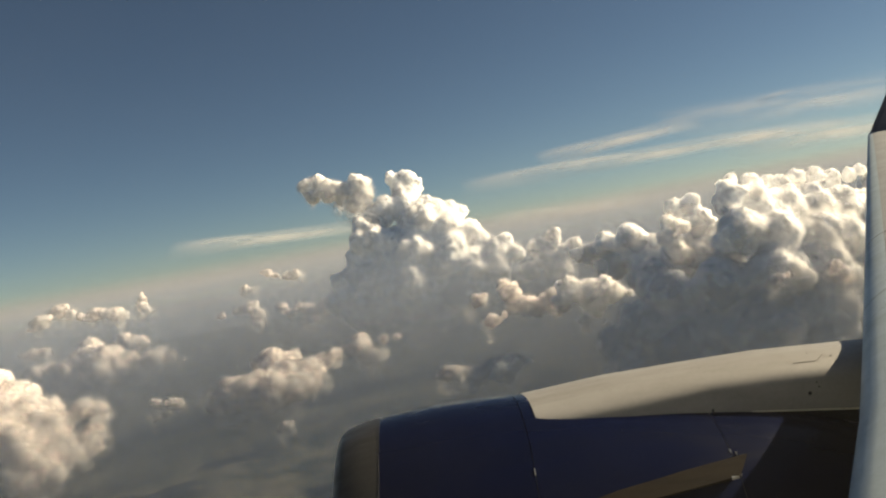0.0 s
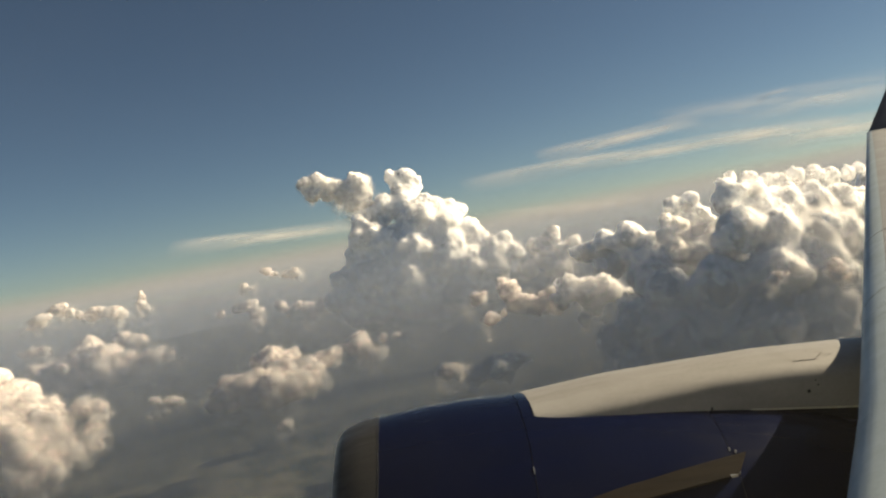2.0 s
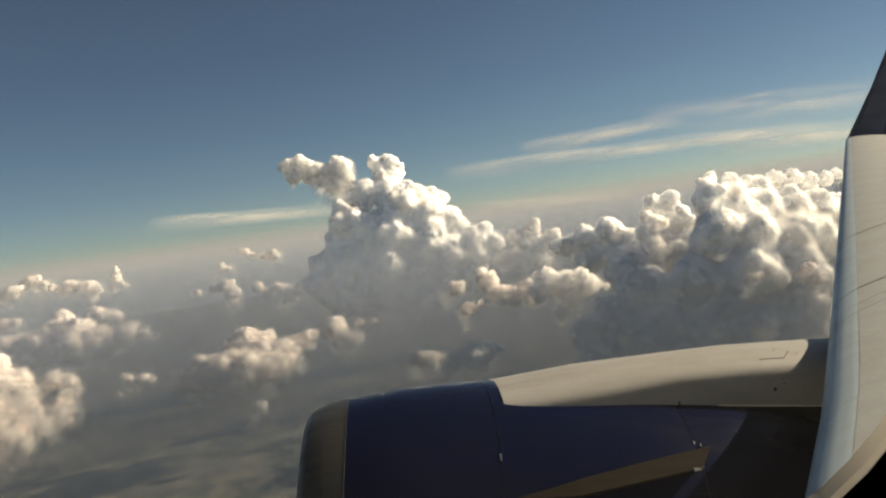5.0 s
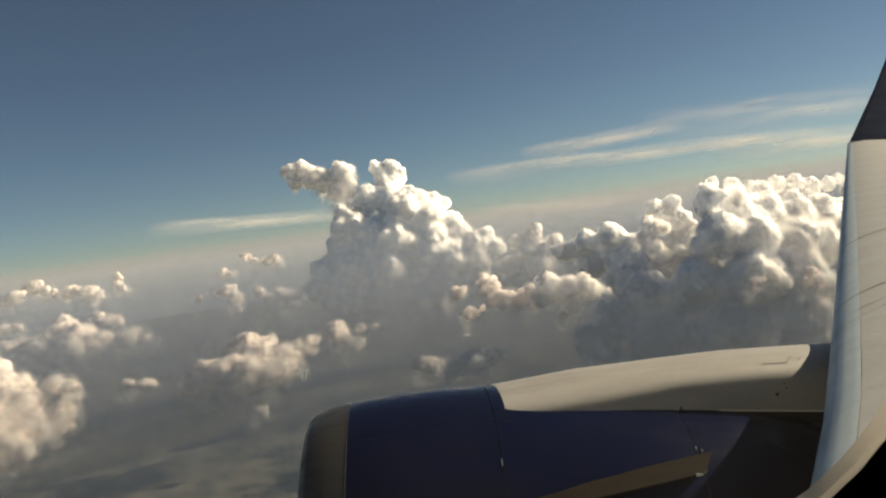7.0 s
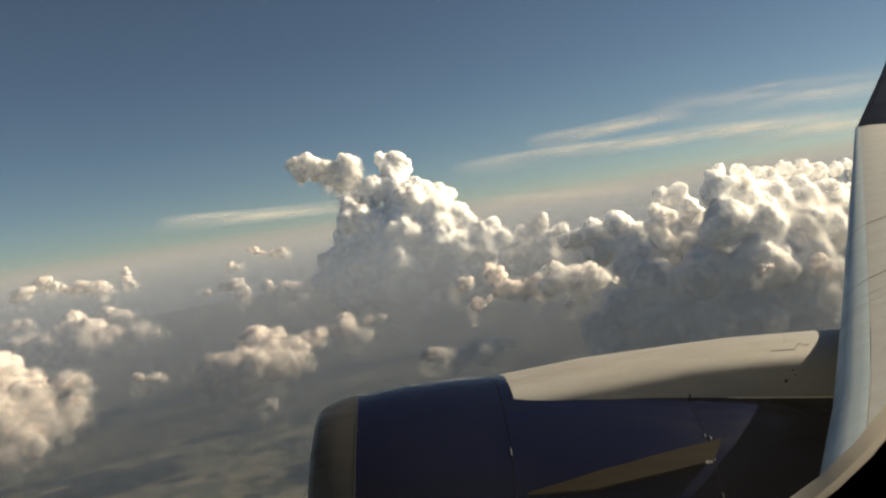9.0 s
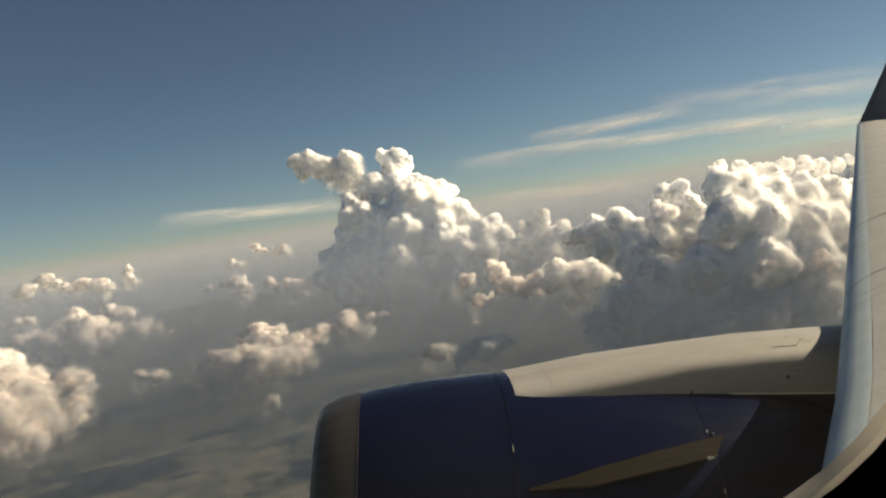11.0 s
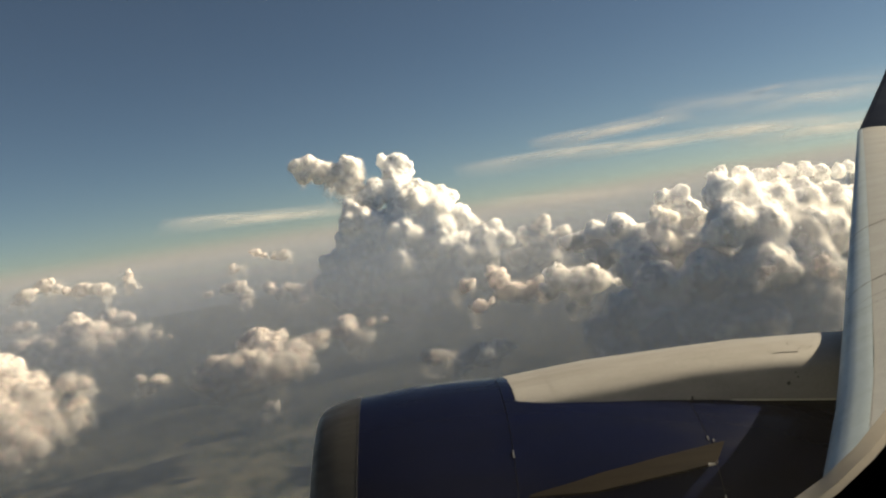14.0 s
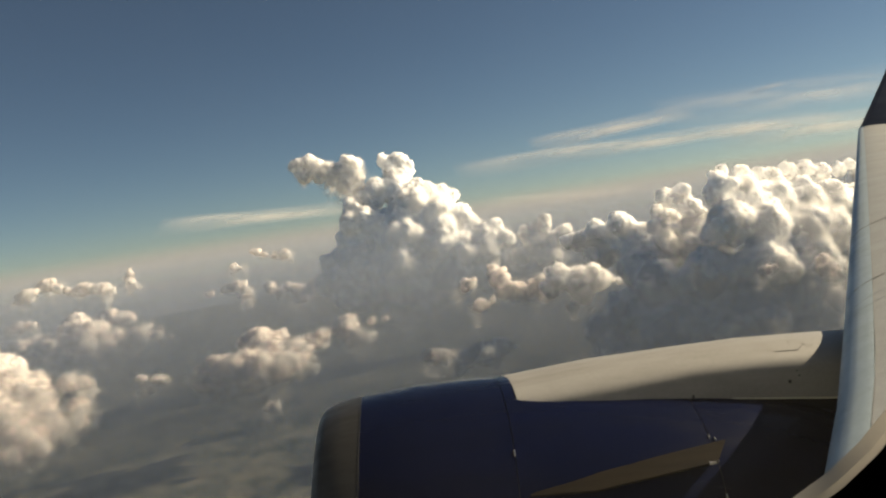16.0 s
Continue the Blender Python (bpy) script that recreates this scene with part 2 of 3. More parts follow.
# distance haze is put into the sheets' tints: darker near, paler farther off
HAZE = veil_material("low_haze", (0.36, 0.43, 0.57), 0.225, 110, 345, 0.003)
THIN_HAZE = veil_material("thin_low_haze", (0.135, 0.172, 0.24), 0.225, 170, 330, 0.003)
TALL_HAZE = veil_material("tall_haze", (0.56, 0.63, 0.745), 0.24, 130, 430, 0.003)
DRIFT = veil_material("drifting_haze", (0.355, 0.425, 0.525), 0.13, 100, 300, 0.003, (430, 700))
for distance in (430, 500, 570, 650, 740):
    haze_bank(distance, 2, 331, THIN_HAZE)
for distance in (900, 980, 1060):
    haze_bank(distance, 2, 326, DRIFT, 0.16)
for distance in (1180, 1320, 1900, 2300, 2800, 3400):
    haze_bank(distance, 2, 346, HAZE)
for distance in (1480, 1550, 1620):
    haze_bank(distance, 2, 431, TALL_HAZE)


def backdrop_material():
    """Air at the edge of sight, painted as emission that thins up into the sky."""
    m = bpy.data.materials.new("far_haze_glow")
    m.use_nodes = True
    nt = m.node_tree
    nt.nodes.clear()
    geo = nt.nodes.new("ShaderNodeNewGeometry")
    sep = nt.nodes.new("ShaderNodeSeparateXYZ")
    nt.links.new(geo.outputs["Position"], sep.inputs[0])
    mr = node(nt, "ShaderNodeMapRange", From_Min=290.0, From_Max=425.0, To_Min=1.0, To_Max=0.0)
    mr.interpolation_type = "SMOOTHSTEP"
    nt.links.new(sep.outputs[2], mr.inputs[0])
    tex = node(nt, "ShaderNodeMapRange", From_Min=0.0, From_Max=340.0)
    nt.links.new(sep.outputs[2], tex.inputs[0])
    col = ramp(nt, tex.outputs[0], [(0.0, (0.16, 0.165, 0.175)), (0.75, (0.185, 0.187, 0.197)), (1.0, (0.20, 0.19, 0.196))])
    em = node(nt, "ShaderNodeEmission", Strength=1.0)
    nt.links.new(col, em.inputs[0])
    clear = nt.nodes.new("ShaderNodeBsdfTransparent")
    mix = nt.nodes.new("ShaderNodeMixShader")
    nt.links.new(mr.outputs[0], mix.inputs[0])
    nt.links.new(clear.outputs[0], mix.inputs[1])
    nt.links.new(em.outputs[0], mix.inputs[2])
    out = nt.nodes.new("ShaderNodeOutputMaterial")
    nt.links.new(mix.outputs[0], out.inputs[0])
    return m


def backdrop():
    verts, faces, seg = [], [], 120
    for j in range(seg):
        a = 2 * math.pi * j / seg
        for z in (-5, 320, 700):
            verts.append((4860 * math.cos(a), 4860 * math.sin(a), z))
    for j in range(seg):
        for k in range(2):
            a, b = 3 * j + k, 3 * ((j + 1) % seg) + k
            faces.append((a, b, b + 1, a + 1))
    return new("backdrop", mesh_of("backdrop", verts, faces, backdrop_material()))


tagged(backdrop(), "pale glowing haze along the distant horizon", "horizon haze", kind="structure")

# ---- clouds ----
bm = bmesh.new()
bmesh.ops.create_icosphere(bm, subdivisions=2, radius=1.0)
BALL_V = np.array([v.co[:] for v in bm.verts])
BALL_F = np.array([[v.index for v in f.verts] for f in bm.faces])
bm.free()
cell_tex = {}


def texture(kind, size):
    key = (kind, round(size, 1))
    if key not in cell_tex:
        tx = bpy.data.textures.new(kind.lower(), "CLOUDS" if kind == "HARD" else kind)
        tx.noise_scale = size
        if kind == "HARD":
            tx.noise_type, tx.noise_depth = "HARD_NOISE", 5
        if kind == "VORONOI":
            tx.distance_metric = "DISTANCE_SQUARED"
        if kind == "CLOUDS":
            tx.noise_depth = 5
        cell_tex[key] = tx
    return cell_tex[key]


BILLOWED = (("CLOUDS", 30, 12, 0.5), ("VORONOI", 34, -10, 0.3), ("FUSE", 0, 0, 0), ("CALM", 0, 0, 0), ("HARD", 22, 9, 0.4), ("VORONOI", 11, -4.5, 0.3), ("HARD", 8, 5.5, 0.4), ("VORONOI", 5.5, -1.8, 0.3))
MASSED = (("MELT", 70, 0, 0), ("CLOUDS", 30, 10, 0.5), ("VORONOI", 46, -17, 0.3), ("FUSE", 0, 0, 0), ("VORONOI", 22, -9, 0.3), ("FUSE", 0, 0, 0), ("CALM", 0, 0, 0), ("HARD", 16, 7, 0.4), ("VORONOI", 9, -3.6, 0.3), ("HARD", 7, 4, 0.4))


def veil_of(ob, me, voxel, count, step, scale):
    """Ever thinner, more torn skins of vapour round a cloud."""
    body = new("vapour_veil", me.copy())
    rm = body.modifiers.new("fuse", "REMESH")
    rm.mode, rm.voxel_size = "VOXEL", voxel * 3.2
    sm = body.modifiers.new("round", "SMOOTH")
    sm.factor, sm.iterations = 0.5, 2
    done = baked(body)
    nv, npoly = len(done.vertices), len(done.polygons)
    co, no = np.empty(nv * 3), np.empty(nv * 3)
    done.vertices.foreach_get("co", co)
    done.vertices.foreach_get("normal", no)
    co, no = co.reshape(-1, 3), no.reshape(-1, 3)
    quad = np.empty(len(done.loops), dtype=int)
    done.loops.foreach_get("vertex_index", quad)
    starts = np.empty(npoly, dtype=int)
    done.polygons.foreach_get("loop_start", starts)
    low = 1.0 - (co[:, 2:] - co[:, 2].min()) / (co[:, 2].max() - co[:, 2].min())
    skins = np.concatenate([co + no * step * (k + 0.6) * (0.45 + 3.8 * low ** 2) for k in range(count)])
    vm = bpy.data.meshes.new("vapour_veil")
    vm.vertices.add(nv * count)
    vm.vertices.foreach_set("co", skins.reshape(-1))
    vm.loops.add(len(quad) * count)
    vm.loops.foreach_set("vertex_index", np.concatenate([quad + nv * k for k in range(count)]))
    vm.polygons.add(npoly * count)
    vm.polygons.foreach_set("loop_start", np.concatenate([starts + len(quad) * k for k in range(count)]))
    for k in range(count):
        vm.materials.append(veil_skin(k, count, round(scale, 3)))
    vm.polygons.foreach_set("material_index", np.repeat(np.arange(count), npoly))
    vm.polygons.foreach_set("use_smooth", [True] * (npoly * count))
    vm.update()
    vm.validate()
    body.data = vm
    bpy.data.meshes.remove(done)
    body.parent = ob
    tagged(body, "thin white shreds of vapour", kind="stuff")


def baked(ob):
    """The object's mesh with its modifiers worked in."""
    bpy.context.view_layer.update()
    done = bpy.data.meshes.new_from_object(ob.evaluated_get(bpy.context.evaluated_depsgraph_get()))
    old = ob.data
    ob.modifiers.clear()
    ob.data = done
    bpy.data.meshes.remove(old)
    return done


def cloud(lobes, voxel, label, seed, group="", puffs=16, flat=1.0, stages=None, unit=None, mat=None, veil=None):
    """One cumulus: big lobes, each grown over with puffs, fused into one skin and billowed at three sizes."""
    rng = np.random.RandomState(seed)
    unit = unit or voxel / 2.0
    balls = []

    def bud(x, y, z, r, many, level):
        balls.append((x, y, z, r))
        if level == 0 or r < voxel * 3.0:
            return
        for _ in range(many):
            d = rng.normal(size=3)
            d /= np.linalg.norm(d)
            if d[2] < -0.45:
                continue
            s = r * (0.17 + 0.40 * rng.uniform() ** 1.5)
            wide = 0.75 / flat ** 1.2
            bud(x + d[0] * r * wide, y + d[1] * r * wide, z + d[2] * r * 0.75 * flat, s, max(4, many // 2), level - 1)

    for lobe in lobes:
        bud(*lobe, puffs, 2)
    balls = np.array(balls)
    origin = np.array([balls[:, 0].mean(), balls[:, 1].mean(), (balls[:, 2] - balls[:, 3]).min()])
    verts = (balls[:, None, :3] - origin + BALL_V[None] * balls[:, None, 3:] * np.array([1, 1, flat])).reshape(-1, 3)
    faces = (BALL_F[None] + (np.arange(len(balls)) * len(BALL_V))[:, None, None]).reshape(-1, 3)
    me = bpy.data.meshes.new("cumulus_cloud")
    me.from_pydata(verts.tolist(), [], faces.tolist())
    ob = new("cumulus_cloud", me)
    rm = ob.modifiers.new("fuse", "REMESH")
    rm.mode, rm.voxel_size = "VOXEL", voxel
    calm = None
    for kind, scale, depth, mid in stages or BILLOWED:
        if kind == "FUSE":
            rm = ob.modifiers.new("fuse", "REMESH")
            rm.mode, rm.voxel_size = "VOXEL", voxel
            continue
        if kind == "MELT":
            sm = ob.modifiers.new("melt", "SMOOTH")
            sm.factor, sm.iterations = 0.5, scale
            continue
        if kind == "CALM":
            # from here on the lower, misty half keeps a smoother skin
            done = baked(ob)
            z = np.empty(len(done.vertices) * 3)
            done.vertices.foreach_get("co", z)
            z = z[2::3]
            tall = np.clip((z - z.min()) / (z.max() - z.min()) * 2.6 - 0.9, 0.12, 1.0)
            calm = ob.vertex_groups.new(name="crown")
            for level in range(12):
                lo, hi = 0.12 + level * 0.88 / 12, 0.12 + (level + 1) * 0.88 / 12
                inside = np.nonzero((tall >= lo) & ((tall < hi) | (level == 11)))[0]
                if len(inside):
                    calm.add(inside.tolist(), float((lo + hi) / 2), "REPLACE")
            continue
        dm = ob.modifiers.new("billow", "DISPLACE")
        dm.texture, dm.texture_coords = texture(kind, scale * unit), "LOCAL"
        dm.strength, dm.mid_level = depth * unit, mid
        if calm:
            dm.vertex_group = "crown"
        if kind == "VORONOI":
            sm = ob.modifiers.new("round", "SMOOTH")
            sm.factor, sm.iterations = 0.5, 1
    done = baked(ob)
    ob.vertex_groups.clear()
    done.name = "cumulus_cloud"
    done.materials.clear()
    done.materials.append(mat or CLOUD)
    done.polygons.foreach_set("use_smooth", [True] * len(done.polygons))
    ob.location = origin
    if veil:
        veil_of(ob, done, voxel, *veil)
    return tagged(ob, label, "cloud", group)


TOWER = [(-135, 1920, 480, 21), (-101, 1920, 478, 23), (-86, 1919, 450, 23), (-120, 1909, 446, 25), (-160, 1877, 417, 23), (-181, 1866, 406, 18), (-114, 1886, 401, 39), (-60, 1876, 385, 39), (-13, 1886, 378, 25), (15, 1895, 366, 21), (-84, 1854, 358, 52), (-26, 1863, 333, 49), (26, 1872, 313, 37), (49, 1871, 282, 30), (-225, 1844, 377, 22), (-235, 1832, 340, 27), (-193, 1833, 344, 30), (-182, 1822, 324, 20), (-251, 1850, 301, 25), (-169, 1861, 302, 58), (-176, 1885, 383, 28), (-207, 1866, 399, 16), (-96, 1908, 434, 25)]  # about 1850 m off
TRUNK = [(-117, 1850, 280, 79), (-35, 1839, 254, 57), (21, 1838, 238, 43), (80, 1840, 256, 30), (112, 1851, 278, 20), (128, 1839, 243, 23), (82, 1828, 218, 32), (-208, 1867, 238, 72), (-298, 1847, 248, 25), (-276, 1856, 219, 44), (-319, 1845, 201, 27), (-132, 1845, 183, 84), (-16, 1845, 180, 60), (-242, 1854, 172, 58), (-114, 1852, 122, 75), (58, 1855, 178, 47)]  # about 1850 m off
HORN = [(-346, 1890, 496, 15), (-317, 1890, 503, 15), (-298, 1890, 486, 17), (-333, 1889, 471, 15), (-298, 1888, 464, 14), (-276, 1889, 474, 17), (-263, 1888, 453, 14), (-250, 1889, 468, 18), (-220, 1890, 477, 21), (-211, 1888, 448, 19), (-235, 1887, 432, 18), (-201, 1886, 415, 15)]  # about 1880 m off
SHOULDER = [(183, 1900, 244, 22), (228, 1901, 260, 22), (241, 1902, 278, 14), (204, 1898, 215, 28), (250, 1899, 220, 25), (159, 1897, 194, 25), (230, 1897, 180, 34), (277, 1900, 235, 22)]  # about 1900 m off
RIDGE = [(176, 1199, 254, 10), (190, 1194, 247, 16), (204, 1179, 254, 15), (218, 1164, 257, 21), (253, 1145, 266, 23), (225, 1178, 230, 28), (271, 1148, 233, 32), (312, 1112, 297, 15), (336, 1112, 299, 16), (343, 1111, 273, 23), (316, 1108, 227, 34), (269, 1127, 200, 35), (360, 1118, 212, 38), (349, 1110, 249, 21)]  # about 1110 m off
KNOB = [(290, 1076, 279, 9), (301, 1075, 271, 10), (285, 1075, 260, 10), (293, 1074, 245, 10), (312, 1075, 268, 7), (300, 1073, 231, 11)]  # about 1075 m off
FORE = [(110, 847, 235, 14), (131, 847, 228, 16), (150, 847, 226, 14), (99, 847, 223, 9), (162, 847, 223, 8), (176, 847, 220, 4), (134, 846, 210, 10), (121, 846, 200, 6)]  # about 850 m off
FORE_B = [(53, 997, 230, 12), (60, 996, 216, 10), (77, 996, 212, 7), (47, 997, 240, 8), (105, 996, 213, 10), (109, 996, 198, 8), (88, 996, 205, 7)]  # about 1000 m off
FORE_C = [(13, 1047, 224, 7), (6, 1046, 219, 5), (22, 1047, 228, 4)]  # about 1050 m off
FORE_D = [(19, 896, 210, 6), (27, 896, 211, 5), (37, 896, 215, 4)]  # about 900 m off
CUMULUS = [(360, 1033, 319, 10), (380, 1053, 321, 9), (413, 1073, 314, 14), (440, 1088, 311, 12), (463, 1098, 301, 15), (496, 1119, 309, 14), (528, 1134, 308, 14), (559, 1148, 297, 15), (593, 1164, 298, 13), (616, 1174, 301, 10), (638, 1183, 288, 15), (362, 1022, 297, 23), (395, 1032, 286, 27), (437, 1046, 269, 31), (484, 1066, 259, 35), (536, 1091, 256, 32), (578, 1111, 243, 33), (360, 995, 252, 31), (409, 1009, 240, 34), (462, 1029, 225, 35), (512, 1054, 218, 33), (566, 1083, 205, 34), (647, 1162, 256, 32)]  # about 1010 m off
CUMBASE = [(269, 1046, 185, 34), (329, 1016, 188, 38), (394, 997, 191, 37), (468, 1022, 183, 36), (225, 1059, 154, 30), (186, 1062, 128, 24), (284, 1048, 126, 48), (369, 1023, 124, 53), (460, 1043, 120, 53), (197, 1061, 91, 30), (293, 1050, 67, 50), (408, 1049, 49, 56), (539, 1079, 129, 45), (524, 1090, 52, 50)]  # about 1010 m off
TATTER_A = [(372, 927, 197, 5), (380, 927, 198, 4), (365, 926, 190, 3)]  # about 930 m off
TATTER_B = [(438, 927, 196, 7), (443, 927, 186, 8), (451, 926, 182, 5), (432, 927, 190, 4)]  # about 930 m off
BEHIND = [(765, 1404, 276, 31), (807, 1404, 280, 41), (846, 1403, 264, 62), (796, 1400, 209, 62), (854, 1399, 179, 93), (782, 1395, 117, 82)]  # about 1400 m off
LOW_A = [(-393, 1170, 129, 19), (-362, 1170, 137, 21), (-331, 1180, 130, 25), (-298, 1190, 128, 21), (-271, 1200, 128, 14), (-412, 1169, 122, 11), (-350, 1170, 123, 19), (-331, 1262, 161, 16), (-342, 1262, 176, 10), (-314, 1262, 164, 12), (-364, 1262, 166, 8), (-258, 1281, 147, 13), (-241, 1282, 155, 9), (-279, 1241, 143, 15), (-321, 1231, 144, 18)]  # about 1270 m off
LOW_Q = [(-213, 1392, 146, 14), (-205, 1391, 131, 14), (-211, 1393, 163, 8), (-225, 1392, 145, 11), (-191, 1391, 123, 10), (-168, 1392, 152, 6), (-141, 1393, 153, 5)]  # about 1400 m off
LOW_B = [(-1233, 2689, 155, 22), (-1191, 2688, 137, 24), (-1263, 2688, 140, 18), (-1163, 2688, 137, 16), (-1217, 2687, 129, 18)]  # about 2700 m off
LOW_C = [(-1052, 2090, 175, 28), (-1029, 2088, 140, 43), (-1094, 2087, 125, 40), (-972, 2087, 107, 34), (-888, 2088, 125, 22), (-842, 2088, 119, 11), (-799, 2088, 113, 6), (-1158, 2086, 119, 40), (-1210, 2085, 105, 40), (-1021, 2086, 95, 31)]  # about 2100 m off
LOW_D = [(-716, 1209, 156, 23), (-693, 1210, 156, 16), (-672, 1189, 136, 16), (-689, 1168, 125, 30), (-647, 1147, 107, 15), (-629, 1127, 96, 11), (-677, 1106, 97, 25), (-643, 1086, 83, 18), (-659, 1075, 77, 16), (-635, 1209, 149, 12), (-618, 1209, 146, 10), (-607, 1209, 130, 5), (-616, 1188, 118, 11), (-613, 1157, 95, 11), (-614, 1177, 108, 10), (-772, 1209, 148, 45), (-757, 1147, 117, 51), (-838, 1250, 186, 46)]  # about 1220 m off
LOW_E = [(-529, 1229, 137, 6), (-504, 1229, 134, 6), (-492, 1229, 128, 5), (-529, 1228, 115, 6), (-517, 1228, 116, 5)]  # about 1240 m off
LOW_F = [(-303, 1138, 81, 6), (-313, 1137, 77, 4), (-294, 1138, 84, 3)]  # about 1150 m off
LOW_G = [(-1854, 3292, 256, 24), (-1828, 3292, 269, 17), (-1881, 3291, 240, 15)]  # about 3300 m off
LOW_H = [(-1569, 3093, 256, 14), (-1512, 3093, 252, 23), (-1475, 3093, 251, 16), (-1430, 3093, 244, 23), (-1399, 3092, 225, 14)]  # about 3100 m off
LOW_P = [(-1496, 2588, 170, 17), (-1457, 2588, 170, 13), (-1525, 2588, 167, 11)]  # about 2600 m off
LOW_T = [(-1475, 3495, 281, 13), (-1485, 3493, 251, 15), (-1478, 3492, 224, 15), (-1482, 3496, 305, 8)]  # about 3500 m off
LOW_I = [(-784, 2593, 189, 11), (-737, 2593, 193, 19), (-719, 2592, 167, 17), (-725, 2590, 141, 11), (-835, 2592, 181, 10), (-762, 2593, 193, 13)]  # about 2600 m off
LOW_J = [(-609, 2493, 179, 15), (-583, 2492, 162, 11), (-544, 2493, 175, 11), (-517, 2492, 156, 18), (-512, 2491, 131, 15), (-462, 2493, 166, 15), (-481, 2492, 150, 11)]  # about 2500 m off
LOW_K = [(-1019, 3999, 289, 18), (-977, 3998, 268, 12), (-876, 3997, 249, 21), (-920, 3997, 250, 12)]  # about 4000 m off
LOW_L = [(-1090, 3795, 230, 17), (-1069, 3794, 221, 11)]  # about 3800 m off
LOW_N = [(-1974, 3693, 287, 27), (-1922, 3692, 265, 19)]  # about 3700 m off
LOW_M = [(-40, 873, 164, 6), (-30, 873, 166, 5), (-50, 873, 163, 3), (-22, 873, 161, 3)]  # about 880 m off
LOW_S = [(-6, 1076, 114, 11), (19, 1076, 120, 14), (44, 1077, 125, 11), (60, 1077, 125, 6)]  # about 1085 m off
TALL = "tall cumulus clouds"
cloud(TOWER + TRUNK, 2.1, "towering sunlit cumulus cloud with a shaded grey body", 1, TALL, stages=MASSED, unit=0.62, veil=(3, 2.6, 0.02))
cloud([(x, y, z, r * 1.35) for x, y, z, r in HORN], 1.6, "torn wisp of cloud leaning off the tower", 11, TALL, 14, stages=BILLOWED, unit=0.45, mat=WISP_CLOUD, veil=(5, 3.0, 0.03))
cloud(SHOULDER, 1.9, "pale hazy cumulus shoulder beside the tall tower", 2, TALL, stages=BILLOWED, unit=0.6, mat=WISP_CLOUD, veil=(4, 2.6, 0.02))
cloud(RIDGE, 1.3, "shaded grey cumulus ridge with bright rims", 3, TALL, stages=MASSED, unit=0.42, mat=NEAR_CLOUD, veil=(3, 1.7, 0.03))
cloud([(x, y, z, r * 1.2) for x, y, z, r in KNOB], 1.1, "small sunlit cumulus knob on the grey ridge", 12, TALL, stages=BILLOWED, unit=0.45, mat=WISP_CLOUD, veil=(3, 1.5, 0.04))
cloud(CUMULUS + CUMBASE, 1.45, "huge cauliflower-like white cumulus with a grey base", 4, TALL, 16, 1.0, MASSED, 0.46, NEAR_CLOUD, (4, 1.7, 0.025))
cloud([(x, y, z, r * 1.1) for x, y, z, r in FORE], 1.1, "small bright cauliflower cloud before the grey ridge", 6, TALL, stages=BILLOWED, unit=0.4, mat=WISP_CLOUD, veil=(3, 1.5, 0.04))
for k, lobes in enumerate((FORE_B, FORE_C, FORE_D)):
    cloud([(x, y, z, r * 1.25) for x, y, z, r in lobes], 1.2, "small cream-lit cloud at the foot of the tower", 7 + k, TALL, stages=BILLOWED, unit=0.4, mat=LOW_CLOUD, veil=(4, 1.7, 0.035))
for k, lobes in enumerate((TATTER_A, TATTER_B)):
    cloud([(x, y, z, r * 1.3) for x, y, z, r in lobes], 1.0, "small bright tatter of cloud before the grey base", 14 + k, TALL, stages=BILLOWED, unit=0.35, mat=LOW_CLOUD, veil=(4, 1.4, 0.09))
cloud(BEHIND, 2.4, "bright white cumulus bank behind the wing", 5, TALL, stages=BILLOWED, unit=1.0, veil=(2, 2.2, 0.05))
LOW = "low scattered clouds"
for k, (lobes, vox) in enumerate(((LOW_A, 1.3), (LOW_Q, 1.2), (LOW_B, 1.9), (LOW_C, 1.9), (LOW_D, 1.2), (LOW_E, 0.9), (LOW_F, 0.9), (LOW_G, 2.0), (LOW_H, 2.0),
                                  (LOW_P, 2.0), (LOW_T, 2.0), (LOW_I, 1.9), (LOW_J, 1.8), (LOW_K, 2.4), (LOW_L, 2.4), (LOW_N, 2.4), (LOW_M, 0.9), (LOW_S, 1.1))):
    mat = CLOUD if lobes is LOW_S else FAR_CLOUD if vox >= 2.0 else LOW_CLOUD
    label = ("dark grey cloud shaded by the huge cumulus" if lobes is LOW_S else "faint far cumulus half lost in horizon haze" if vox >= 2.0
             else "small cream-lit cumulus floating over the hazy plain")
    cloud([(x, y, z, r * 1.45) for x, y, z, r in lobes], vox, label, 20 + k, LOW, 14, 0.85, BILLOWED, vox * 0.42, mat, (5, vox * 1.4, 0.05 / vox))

# ---- thin high cloud ----


